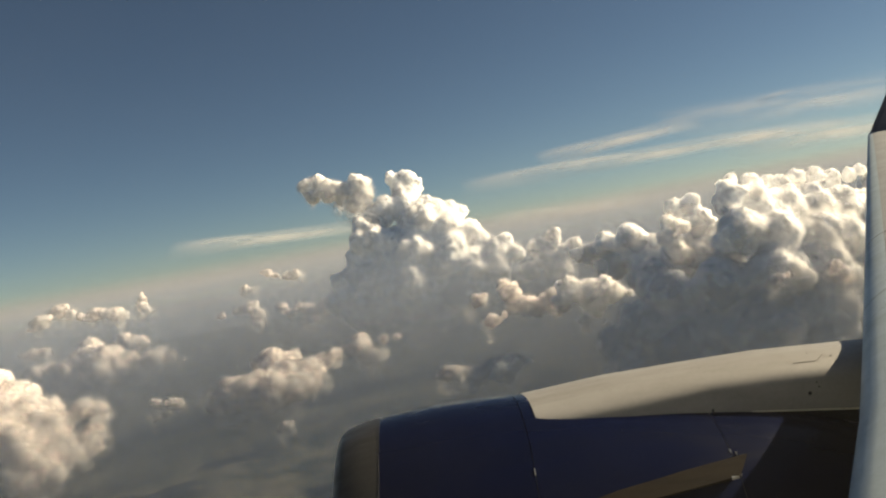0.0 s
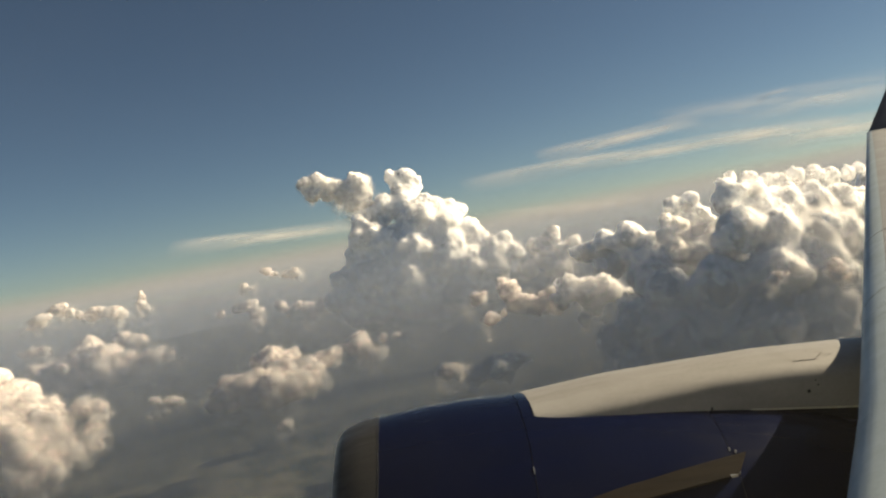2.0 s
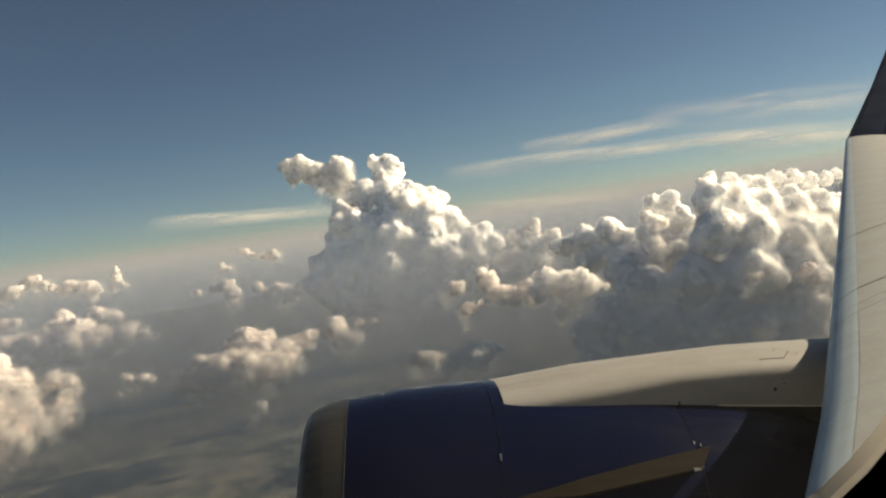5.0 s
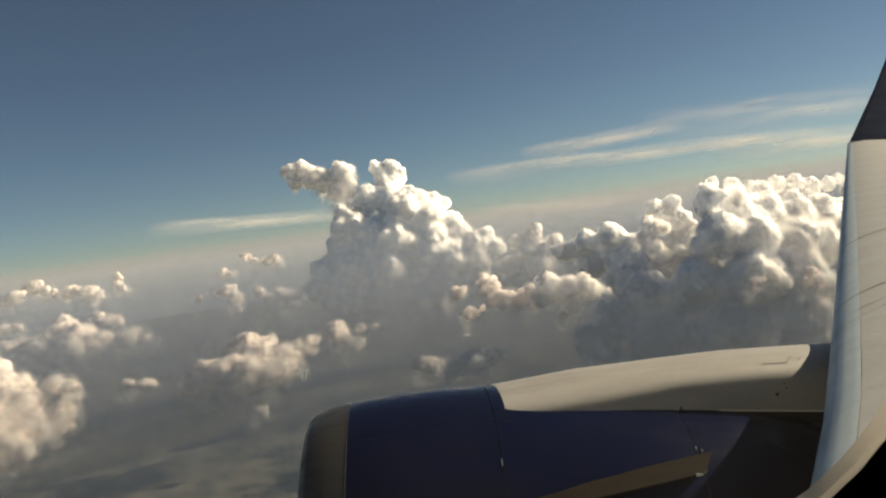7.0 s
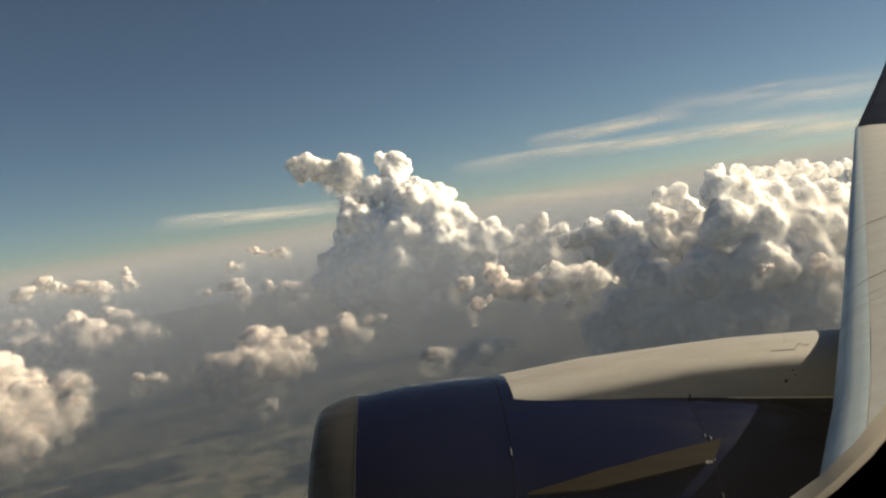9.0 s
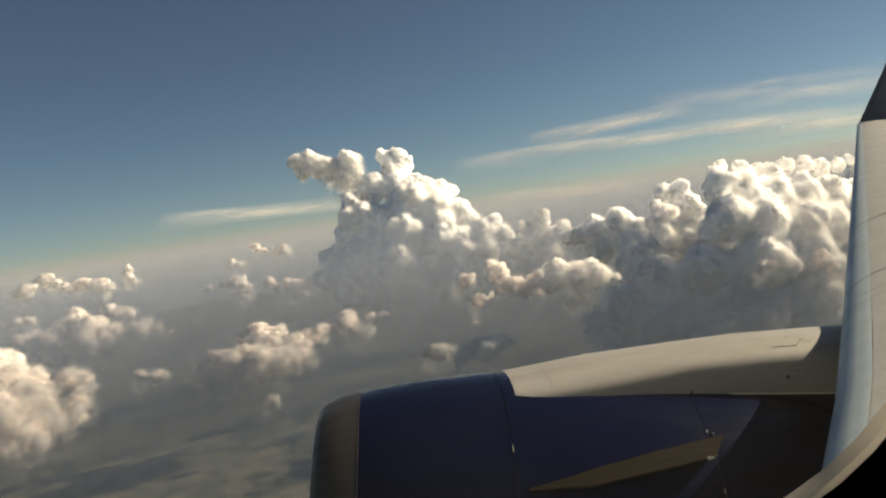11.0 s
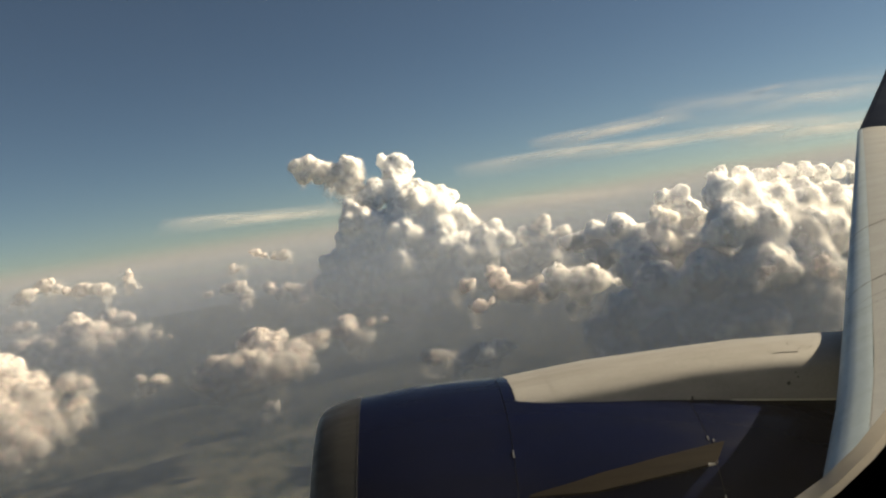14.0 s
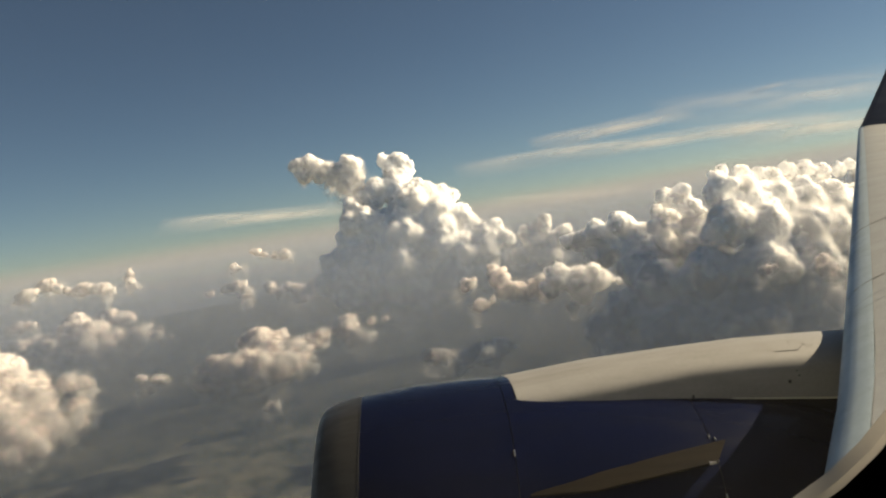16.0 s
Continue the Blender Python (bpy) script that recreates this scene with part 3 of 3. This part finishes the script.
def cirrus_material(name, thick, fibre, patchy):
    """Ice cloud: clear with a streaky white scatter that thins to its edges."""
    m = bpy.data.materials.new(name)
    m.use_nodes = True
    nt = m.node_tree
    nt.nodes.clear()
    tc = nt.nodes.new("ShaderNodeTexCoord")
    sep = nt.nodes.new("ShaderNodeSeparateXYZ")
    nt.links.new(tc.outputs["Generated"], sep.inputs[0])

    def maths(op, a, b=None):
        n = nt.nodes.new("ShaderNodeMath")
        n.operation = op
        for i, v in enumerate((a, b)):
            if v is None:
                continue
            if isinstance(v, (int, float)):
                n.inputs[i].default_value = v
            else:
                nt.links.new(v, n.inputs[i])
        return n.outputs[0]

    def hump(c):
        return maths("MULTIPLY", maths("MULTIPLY", c, maths("SUBTRACT", 1.0, c)), 4.0)

    edge = maths("MULTIPLY", maths("POWER", hump(sep.outputs[1]), 1.6), maths("POWER", hump(sep.outputs[0]), 0.7))
    streaks = noise_of(nt, 0.009, 5, 0.55, (0.14, 0.45, 1.0))
    patch = noise_of(nt, 0.006, 3, 0.5, (0.5, 1.0, 1.0))
    mr = node(nt, "ShaderNodeMapRange", From_Min=0.36, From_Max=0.62, To_Min=fibre, To_Max=1.0)
    nt.links.new(streaks, mr.inputs[0])
    mr2 = node(nt, "ShaderNodeMapRange", From_Min=0.3, From_Max=0.6, To_Min=patchy, To_Max=1.0)
    nt.links.new(patch, mr2.inputs[0])
    alpha = maths("MULTIPLY", maths("MULTIPLY", edge, mr.outputs[0]), maths("MULTIPLY", mr2.outputs[0], thick))
    dif = node(nt, "ShaderNodeBsdfDiffuse", Color=(0.88, 0.83, 0.78, 1))
    tra = node(nt, "ShaderNodeBsdfTranslucent", Color=(0.88, 0.83, 0.78, 1))
    both = node(nt, "ShaderNodeMixShader", Fac=0.15)
    clear = nt.nodes.new("ShaderNodeBsdfTransparent")
    mix = nt.nodes.new("ShaderNodeMixShader")
    nt.links.new(dif.outputs[0], both.inputs[1])
    nt.links.new(tra.outputs[0], both.inputs[2])
    nt.links.new(alpha, mix.inputs[0])
    nt.links.new(clear.outputs[0], mix.inputs[1])
    nt.links.new(both.outputs[0], mix.inputs[2])
    out = nt.nodes.new("ShaderNodeOutputMaterial")
    nt.links.new(mix.outputs[0], out.inputs[0])
    return m


CIRRUS = cirrus_material("cirrus_ice", 0.62, 0.35, 0.55)
FAINT_CIRRUS = cirrus_material("thin_cirrus_ice", 0.34, 0.3, 0.4)


def cirrus(start, end, width, label, bow=0.0, mat=None):
    """A long thin streak of ice cloud from start to end, leaning back against the sky, slightly bowed."""
    a, b = Vector(start), Vector(end)
    length = (b - a).length
    verts, faces, n, k = [], [], 40, 6
    for i in range(n + 1):
        u = i / n
        for j in range(k + 1):
            v = j / k - 0.5
            verts.append((length * (u - 0.5), width * 2.7 * v, bow * math.sin(math.pi * u) + 6 * math.sin(5 * u + 3 * v) - 30 * v * v))
    for i in range(n):
        for j in range(k):
            c = i * (k + 1) + j
            faces.append((c, c + 1, c + k + 2, c + k + 1))
    ob = new("cirrus_cloud", mesh_of("cirrus_cloud", verts, faces, mat or CIRRUS))
    x = (b - a).normalized()
    mid = (a + b) / 2
    back = Vector((mid.x, mid.y, 0)).normalized()
    y = (Vector((0, 0, 1)) * 0.4 + back * 0.92)
    y = (y - x * y.dot(x)).normalized()
    z = x.cross(y)
    ob.matrix_world = Matrix.Translation(mid) @ Matrix((x, y, z)).transposed().to_4x4()
    return tagged(ob, label, "cloud", "high cirrus streaks")


cirrus((64, 4068, 546), (2116, 4078, 545), 110, "long thin cream cirrus streak")
cirrus((482, 4073, 614), (1352, 4081, 680), 120, "short soft cirrus streak above the long one")
cirrus((1430, 4072, 499), (2559, 4077, 483), 150, "broad pale cirrus streak near the wing")
cirrus((1168, 4080, 666), (2769, 4088, 674), 230, "faint wide cirrus veil high in the sky", mat=FAINT_CIRRUS)
cirrus((-1536, 4057, 501), (-404, 4060, 449), 95, "flat thin cirrus streak beside the tower")
cirrus((1658, 4084, 712), (1863, 4087, 747), 50, "small faint cirrus tuft high up", mat=FAINT_CIRRUS)
cirrus((213, 4057, 336), (1085, 4061, 317), 90, "faint low cirrus streak behind the ridge", mat=FAINT_CIRRUS)


# ---- airliner: x aft, y outboard, z up, from the eye at the cabin window ----
airliner = new("airliner")
airliner.empty_display_size = 0.5
airliner.matrix_world = pose(0, 0, EYE, 88.14) @ pose(0, 0, 0, 0, 0, -8.1) @ pose(0, 0, 0, -90) @ pose(0, 0, 0, 0, 0, 4.67)
tagged(airliner, "jet airliner with grey wing and dark blue engine in flight", "airplane")
AXIS_Y, AXIS_Z = 6.6, -2.611


def revolve(profile, seg=128, start=0.0, end=360.0):
    rings = []
    full = end - start >= 360
    for x, r in profile:
        rings.append([(x, AXIS_Y - r * math.cos(radians(start + (end - start) * j / seg)), AXIS_Z + r * math.sin(radians(start + (end - start) * j / seg))) for j in range(seg if full else seg + 1)])
    return loft(rings, full, False)


def smooth_profile(points, steps=8):
    """Catmull-Rom through a few (x, r) stations."""
    pts = [points[0]] + list(points) + [points[-1]]
    out = []
    for i in range(1, len(pts) - 2):
        p0, p1, p2, p3 = (Vector((*p, 0)) for p in pts[i - 1:i + 3])
        for s in range(steps):
            u = s / steps
            q = 0.5 * (2 * p1 + (p2 - p0) * u + (2 * p0 - 5 * p1 + 4 * p2 - p3) * u * u + (3 * p1 - p0 - 3 * p2 + p3) * u ** 3)
            out.append((q.x, q.y))
    return out + [points[-1]]


engine = part("engine_nacelle", mesh_of("engine_nacelle", *revolve(smooth_profile([(-0.265, 1.262), (0.05, 1.322), (0.31, 1.358), (0.56, 1.383), (0.895, 1.404)])), NAVY), airliner, "dark blue engine fan cowl")
part("inlet_lip", mesh_of("inlet_lip", *revolve(smooth_profile([(0.2, 1.0), (-0.3, 1.0), (-0.46, 1.01), (-0.58, 1.035), (-0.622, 1.08), (-0.592, 1.135), (-0.55, 1.17), (-0.43, 1.222), (-0.27, 1.262)])), LIP), engine, "bare grey metal inlet lip")
part("reverser_cowl", mesh_of("reverser_cowl", *revolve(smooth_profile([(0.903, 1.4045), (1.4, 1.412), (2.0, 1.395), (2.428, 1.37)])), NAVY), engine)


NOZZLE = smooth_profile([(2.435, 1.369), (2.9, 1.345), (3.4, 1.28), (3.9, 1.16), (4.3, 1.02)])
part("nozzle_cowl", mesh_of("nozzle_cowl", *revolve(NOZZLE), NAVY), engine)
part("core_cowl", mesh_of("core_cowl", *revolve(smooth_profile([(3.6, 0.98), (4.2, 0.94), (4.4, 0.88)])), DARK), engine, "soot-dark core cowl")
part("exhaust_cone", mesh_of("exhaust_cone", *revolve(smooth_profile([(4.3, 0.9), (4.9, 0.7), (5.4, 0.35), (5.6, 0.02)])), DARK), engine)
for x, r in ((0.899, 1.402), (2.431, 1.366)):
    part("cowl_seam", mesh_of("cowl_seam", *revolve([(x - 0.02, r - 0.03), (x - 0.012, r - 0.008), (x + 0.012, r - 0.008), (x + 0.02, r - 0.03)]), SEAM), engine, "dark panel joint")
part("lip_joint", mesh_of("lip_joint", *revolve([(-0.285, 1.25), (-0.275, 1.262), (-0.264, 1.2645), (-0.255, 1.25)]), LIP), engine, "bright joint ring behind the lip")

# pylon fairing: rounded crown, upright sides
stations = [(1.0, -1.205, -1.37, 0.53), (1.3, -1.148, -1.37, 0.54), (1.77, -1.06, -1.36, 0.52), (2.5, -0.972, -1.34, 0.46), (3.1, -0.905, -1.345, 0.45), (3.86, -0.86, -1.36, 0.44), (4.35, -0.845, -1.375, 0.43)]


def pylon_ring(x, top, low, half):
    ring = []
    mid = low + (top - low) * min(0.45, 0.02 + 0.28 * (x - 1.0))
    for j in range(25):
        a = math.pi * j / 24
        ring.append((x, AXIS_Y - half * math.cos(a), mid + (top - mid) * math.sin(a) ** 0.85))
    return [(x, AXIS_Y - half, low)] + ring + [(x, AXIS_Y + half, low)]


pylon = part("pylon", mesh_of("pylon", *loft([pylon_ring(*s) for s in stations]), CREAM), airliner, "cream-grey engine pylon fairing")
# dark strip standing in for the pylon's shadow on the cowl
shade_rings = [[(x, AXIS_Y - 0.40, -1.33), (x, AXIS_Y - 0.425, -1.33), (x, AXIS_Y - 0.425, low), (x, AXIS_Y - 0.40, low)] for x, low in ((1.15, -1.385), (2.3, -1.41), (3.05, -1.50), (4.35, -1.56))]
part("pylon_shade", mesh_of("pylon_shade", *loft(shade_rings), DARK, False), pylon, "dark strip for the shade under the pylon")

# wing: leading edge swept and raised toward the tip


def lead(y):
    bend = 0.18 * max(0.0, 5.2 - y) ** 1.3
    return (-0.208 + 0.6463 * y - bend * 0.25, y, -2.381 + 0.2508 * y)


def chord_at(y):
    return 8.2 - 0.27 * (y - 2.6)


TOP = [(0.0, 0.0), (0.003, 0.10), (0.009, 0.19), (0.018, 0.28), (0.03, 0.36), (0.045, 0.43), (0.07, 0.52), (0.11, 0.62), (0.18, 0.74), (0.28, 0.82), (0.4, 0.84), (0.6, 0.68), (0.8, 0.4), (1.0, 0.03)]
LOW_SIDE = [(1.0, 0.0), (0.7, -0.12), (0.4, -0.3), (0.2, -0.3), (0.1, -0.24), (0.045, -0.17), (0.02, -0.12), (0.006, -0.07)]


def skin(y, u, w, lift=0.0):
    """A point of the wing's skin at span y: u along the chord, w across it."""
    x0, y0, z0 = lead(y)
    c = chord_at(y)
    return (x0 + u * c, y0, z0 + w * 0.075 * c + lift)


def top_at(u):
    for (u0, w0), (u1, w1) in zip(TOP, TOP[1:]):
        if u <= u1:
            return w0 + (w1 - w0) * (u - u0) / (u1 - u0)
    return 0.0


def slat_end(y):
    """Share of the chord that the slat takes."""
    return 0.034 + 0.001 * (y - 4)


spans = [-0.4, 0.4, 1.3, 2.2, 3.2, 4.2, 5.2, 6.4, 8.0, 10.0, 12.5, 15.0, 18.0, 20.5, 22.0]


def wing_ring(y):
    e = slat_end(y)
    us = [e + (1 - e) * (k / 16) ** 1.4 for k in range(17)]
    return [skin(y, u, top_at(u)) for u in us] + [skin(y, u, w) for u, w in LOW_SIDE[1:6]]


def slat_ring(y):
    e = slat_end(y)
    us = [e * (k / 12) ** 1.6 for k in range(12, -1, -1)]
    return [skin(y, u, top_at(u), 0.004) for u in us] + [skin(y, u, w, -0.004) for u, w in LOW_SIDE[:4:-1]]


wing = part("wing", mesh_of("wing", *loft([wing_ring(y) for y in spans]), WING), airliner, "grey wing with dark panel joints")
for a, b in ((-0.4, 6.217), (6.217, 6.867), (6.867, 9.1), (9.1, 13.41), (13.41, 17.41), (17.41, 22.0)):
    ys = [a + (b - a) * k / 5 for k in range(6)]
    part("slat", mesh_of("slat", *loft([slat_ring(y) for y in ys]), SLAT), wing, "bluish bare-metal leading-edge slat")


def joint(points, width, along, name="panel_joint"):
    """A thin dark strip laid along the skin through (y, u) points."""
    left, right = [], []
    for y, u in points:
        p = Vector(skin(y, u, top_at(u), 0.007))
        d = Vector((width / 2, 0, 0)) if along == "span" else Vector((0, width / 2, width * 0.125))
        left.append(tuple(p - d))
        right.append(tuple(p + d))
    n = len(points)
    verts = left + right + [(x, y, z - 0.004) for x, y, z in left + right]
    faces = [(i, i + 1, n + i + 1, n + i) for i in range(n - 1)] + [(2 * n + i, 3 * n + i, 3 * n + i + 1, 2 * n + i + 1) for i in range(n - 1)]
    return part(name, mesh_of(name, verts, faces, WING_JOINT), wing, "dark panel joint")


joint([(0.4 + 21.6 * k / 44, slat_end(0.4 + 21.6 * k / 44) + 0.0012) for k in range(45)], 0.0025, "span")
for y, width in ((6.217, 0.0025), (6.42, 0.003), (6.867, 0.010), (9.1, 0.018)):
    joint([(y + 0.35 * (k / 10), 0.003 + 0.11 * k / 10) for k in range(11)], width, "chord")


def winglet_ring(h):
    x0, y0, z0 = lead(22.0)
    c = 2.9 - 0.55 * h
    x = x0 + 0.56 * h + 0.04
    y = y0 + 0.14 * h
    return [(x + u * c, y + w, z0 + h) for u, w in ((0, 0), (0.03, -0.06), (0.12, -0.1), (0.4, -0.12), (1, 0), (0.4, 0.1), (0.12, 0.09), (0.03, 0.05))]


part("winglet", mesh_of("winglet", *loft([winglet_ring(h) for h in (0, 0.4, 0.9, 1.6, 2.4, 3.2)]), WINGLET), wing, "upswept dark navy winglet")

part("winglet_edge", mesh_of("winglet_edge", *loft([[(x - 0.015 if i in (0, 1, 7) else x - 0.2, y, z) for i, (x, y, z) in enumerate(winglet_ring(h))] for h in (0.02, 0.4, 0.9, 1.6, 2.4, 3.2)]), SLAT_DARK), wing, "grey metal winglet leading edge")

# strake on the cowl's inboard side
strake = [((0.985, 5.447, -1.817), (0.975, 5.42, -1.835)), ((1.489, 5.533, -1.705), (1.437, 5.346, -1.788)), ((2.538, 5.685, -1.551), (2.372, 5.454, -1.644))]
rings = [[(a[0], a[1] + 0.12, a[2] - 0.03), a, b, (b[0], b[1] + 0.006, b[2] - 0.016), (a[0], a[1] + 0.12, a[2] - 0.09)] for a, b in strake]
fin = part("strake", mesh_of("strake", *loft(rings), STRAKE, False), engine, "tan vortex strake fin")
tip = [[(x, y - 0.003, z + 0.001), (x, y + 0.02, z + 0.007), (x, y + 0.02, z - 0.008), (x, y - 0.003, z - 0.014)] for x, y, z in ((2.31, 5.447, -1.653), (2.365, 5.456, -1.646), (2.40, 5.50, -1.628))]
part("strake_tip", mesh_of("strake_tip", *loft(tip), STEEL), fin, "bright worn strake tip")


def on_cowl(x, degrees, r, lift=0.0):
    return (x, AXIS_Y - (r + lift) * math.cos(radians(degrees)), AXIS_Z + (r + lift) * math.sin(radians(degrees)))


def stud(name, x, degrees, r, length, width, mat, label):
    """A small rounded latch lying round the cowl."""
    rings = []
    for k in range(7):
        a = degrees - math.degrees(length / r) * (k / 6 - 0.5)
        h = 0.012 * math.sin(math.pi * (0.1 + 0.8 * k / 6))
        rings.append([on_cowl(x - width / 2, a, r, -0.004), on_cowl(x - width / 4, a, r, h), on_cowl(x + width / 4, a, r, h), on_cowl(x + width / 2, a, r, -0.004)])
    return part(name, mesh_of(name, *loft(rings), mat), engine, label)


for x, degrees, r, length in ((2.43, 51.5, 1.37, 0.05), (2.47, 50.5, 1.37, 0.04), (2.44, 43.0, 1.37, 0.035), (2.43, 31.5, 1.37, 0.05), (0.899, 47.0, 1.403, 0.085)):
    stud("cowl_latch", x, degrees, r, length * 0.7, 0.011, STEEL, "bright steel cowl latch")

# marks on the pylon's near flank


def flank(x, z, proud=0.003):
    return (x, AXIS_Y - 0.45 - proud, z)


part("pylon_tab", mesh_of("pylon_tab", *loft([[flank(2.46, -1.335, p), flank(2.472, -1.335, p), flank(2.472, -1.295, p), flank(2.46, -1.295, p)] for p in (0.0, 0.03)]), SEAM, False), pylon, "small dark drain tab")
part("pylon_skirt", mesh_of("pylon_skirt", *loft([[(x, AXIS_Y - 0.455, z), (x, AXIS_Y - 0.455, z - 0.012), (x, AXIS_Y - 0.40, z - 0.012), (x, AXIS_Y - 0.40, z)] for x, z in ((2.48, -1.32), (3.1, -1.337), (3.86, -1.352))]), STEEL, False), pylon, "bright bottom edge strip")
for x, z, r in ((3.30, -1.21, 0.016), (3.38, -1.16, 0.008), (3.36, -1.12, 0.007)):
    ring = [[(x + q * math.cos(a), AXIS_Y - 0.4505 - d, z + q * math.sin(a)) for a in (math.pi * k / 6 for k in range(12))] for d, q in ((0.0, r), (0.004, r * 0.8))]
    part("drain_hole", mesh_of("drain_hole", *loft(ring), SEAM, False), pylon, "dark round drain hole")


def crown_line(points, width, name, along):
    """A thin joint over the pylon's crown: (x, angle) stations, angle from the near flank over the top."""
    left, right = [], []
    for x, deg in points:
        st = None
        for s0, s1 in zip(stations, stations[1:]):
            if s0[0] <= x <= s1[0]:
                f = (x - s0[0]) / (s1[0] - s0[0])
                st = [p + (q - p) * f for p, q in zip(s0, s1)]
        ring = pylon_ring(*st)
        k = deg / 180 * 24
        i = min(23, int(k))
        p = Vector(ring[1 + i]).lerp(Vector(ring[2 + i]), k - i)
        c = Vector((x, AXIS_Y, st[2]))
        p = p + (p - c).normalized() * 0.003
        d = Vector((width / 2, 0, 0)) if along == "round" else Vector((0, -0.5, 0.6)) * width * 0.6
        left.append(tuple(p - d))
        right.append(tuple(p + d))
    n = len(points)
    faces = [(i, i + 1, n + i + 1, n + i) for i in range(n - 1)]
    low = [(x, y + 0.003, z - 0.003) for x, y, z in left + right]
    faces += [(2 * n + i, 3 * n + i, 3 * n + i + 1, 2 * n + i + 1) for i in range(n - 1)]
    part(name, mesh_of(name, left + right + low, faces, JOINT), pylon, "thin panel joint")


for x in (1.28, 1.58, 1.63):
    crown_line([(x + 0.06 * (1 - k / 8), 5 + 80 * k / 8) for k in range(9)], 0.0035, "panel_joint", "round")
crown_line([(3.22 - 0.12 * k / 6, 40 + 38 * k / 6) for k in range(7)], 0.006, "panel_joint", "round")
crown_line([(3.22 + 0.22 * k / 4, 40) for k in range(5)], 0.007, "panel_joint", "long")
crown_line([(3.55 - 0.1 * k / 6, 44 + 30 * k / 6) for k in range(7)], 0.006, "panel_joint", "round")

for x, deg in ((3.3, 41), (3.46, 46), (3.5, 52), (3.57, 48), (3.4, 60)):
    crown_line([(x, deg), (x + 0.012, deg)], 0.014, "fastener", "long")

# cabin window's lower aft corner


def window_outline(inset, y):
    cx, cz, w, h, r = -0.029, 0.116, 0.1805 - inset, 0.20 - inset, 0.10 - inset
    ring = []
    for k, (sx, sz) in enumerate(((1, 1), (-1, 1), (-1, -1), (1, -1))):
        for j in range(13):
            a = radians(90 * k + 90 * j / 12)
            ring.append((cx + sx * (w - r) + r * math.cos(a), y, cz + sz * (h - r) + r * math.sin(a)))
    return ring


window = tagged(new("window_1"), "rounded cabin window with a pale seal", "window", kind="structure")
window.matrix_world = airliner.matrix_world.copy()
seal = part("window_seal", mesh_of("window_seal", *loft([window_outline(0.0, 0.2035), window_outline(0.0002, 0.201), window_outline(-0.0003, 0.1978), window_outline(-0.002, 0.1965)], True, False), SEAL), window, "pale worn window seal")
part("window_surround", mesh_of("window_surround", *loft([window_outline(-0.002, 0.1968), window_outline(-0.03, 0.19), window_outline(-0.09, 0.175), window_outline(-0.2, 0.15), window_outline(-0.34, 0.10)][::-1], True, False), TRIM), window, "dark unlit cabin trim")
HULL_Y, HULL_R = -2.285, 2.5


def hull(radius, x0, x1, hole):
    """A length of round hull, open where the window sits."""
    xs = sorted([x0 + (x1 - x0) * k / 24 for k in range(25)] + [hole[0], hole[1]])
    n = 120
    verts = [(x, HULL_Y + radius * math.cos(2 * math.pi * j / n), radius * math.sin(2 * math.pi * j / n)) for x in xs for j in range(n)]
    faces = []
    for i in range(len(xs) - 1):
        for j in range(n):
            k = (j + 1) % n
            y, z = verts[j][1], (verts[j][2] + verts[k][2]) / 2
            if hole[0] <= (xs[i] + xs[i + 1]) / 2 <= hole[1] and y > HULL_Y and hole[2] < z < hole[3]:
                continue
            faces.append((i * n + j, i * n + k, (i + 1) * n + k, (i + 1) * n + j))
    m = len(verts)
    verts += verts[:n] + verts[-n:]
    faces += [tuple(range(m, m + n))[::-1], tuple(range(m + n, m + 2 * n))]
    return verts, faces


part("fuselage", mesh_of("fuselage", *hull(HULL_R, -7.0, 9.0, (-0.36, 0.30, -0.25, 0.45)), WHITE), airliner, "plain white fuselage side")
part("cabin_lining", mesh_of("cabin_lining", *hull(HULL_R - 0.07, -6.9, 8.9, (-0.36, 0.30, -0.25, 0.45)), WHITE), airliner, "pale cabin lining")


def pane_material():
    """Clear acrylic with a faint dusty film, added to veil the darks with glare."""
    m = bpy.data.materials.new("dusty_acrylic")
    m.use_nodes = True
    nt = m.node_tree
    nt.nodes.clear()
    dust = noise_of(nt, 30, 6, 0.6)
    mr = node(nt, "ShaderNodeMapRange", From_Min=0.3, From_Max=0.7, To_Min=0.010, To_Max=0.018)
    nt.links.new(dust, mr.inputs[0])
    clear = nt.nodes.new("ShaderNodeBsdfTransparent")
    dif = node(nt, "ShaderNodeBsdfTranslucent", Color=(0.8, 0.78, 0.75, 1))
    mix = nt.nodes.new("ShaderNodeMixShader")
    nt.links.new(mr.outputs[0], mix.inputs[0])
    nt.links.new(clear.outputs[0], mix.inputs[1])
    nt.links.new(dif.outputs[0], mix.inputs[2])
    out = nt.nodes.new("ShaderNodeOutputMaterial")
    nt.links.new(mix.outputs[0], out.inputs[0])
    return m


ring = window_outline(-0.001, 0.2028)
pane = part("window_pane", mesh_of("window_pane", ring, [tuple(range(len(ring)))], pane_material(), False), window, "clear acrylic pane with a faint dusty glare veil")
pane.visible_shadow = False
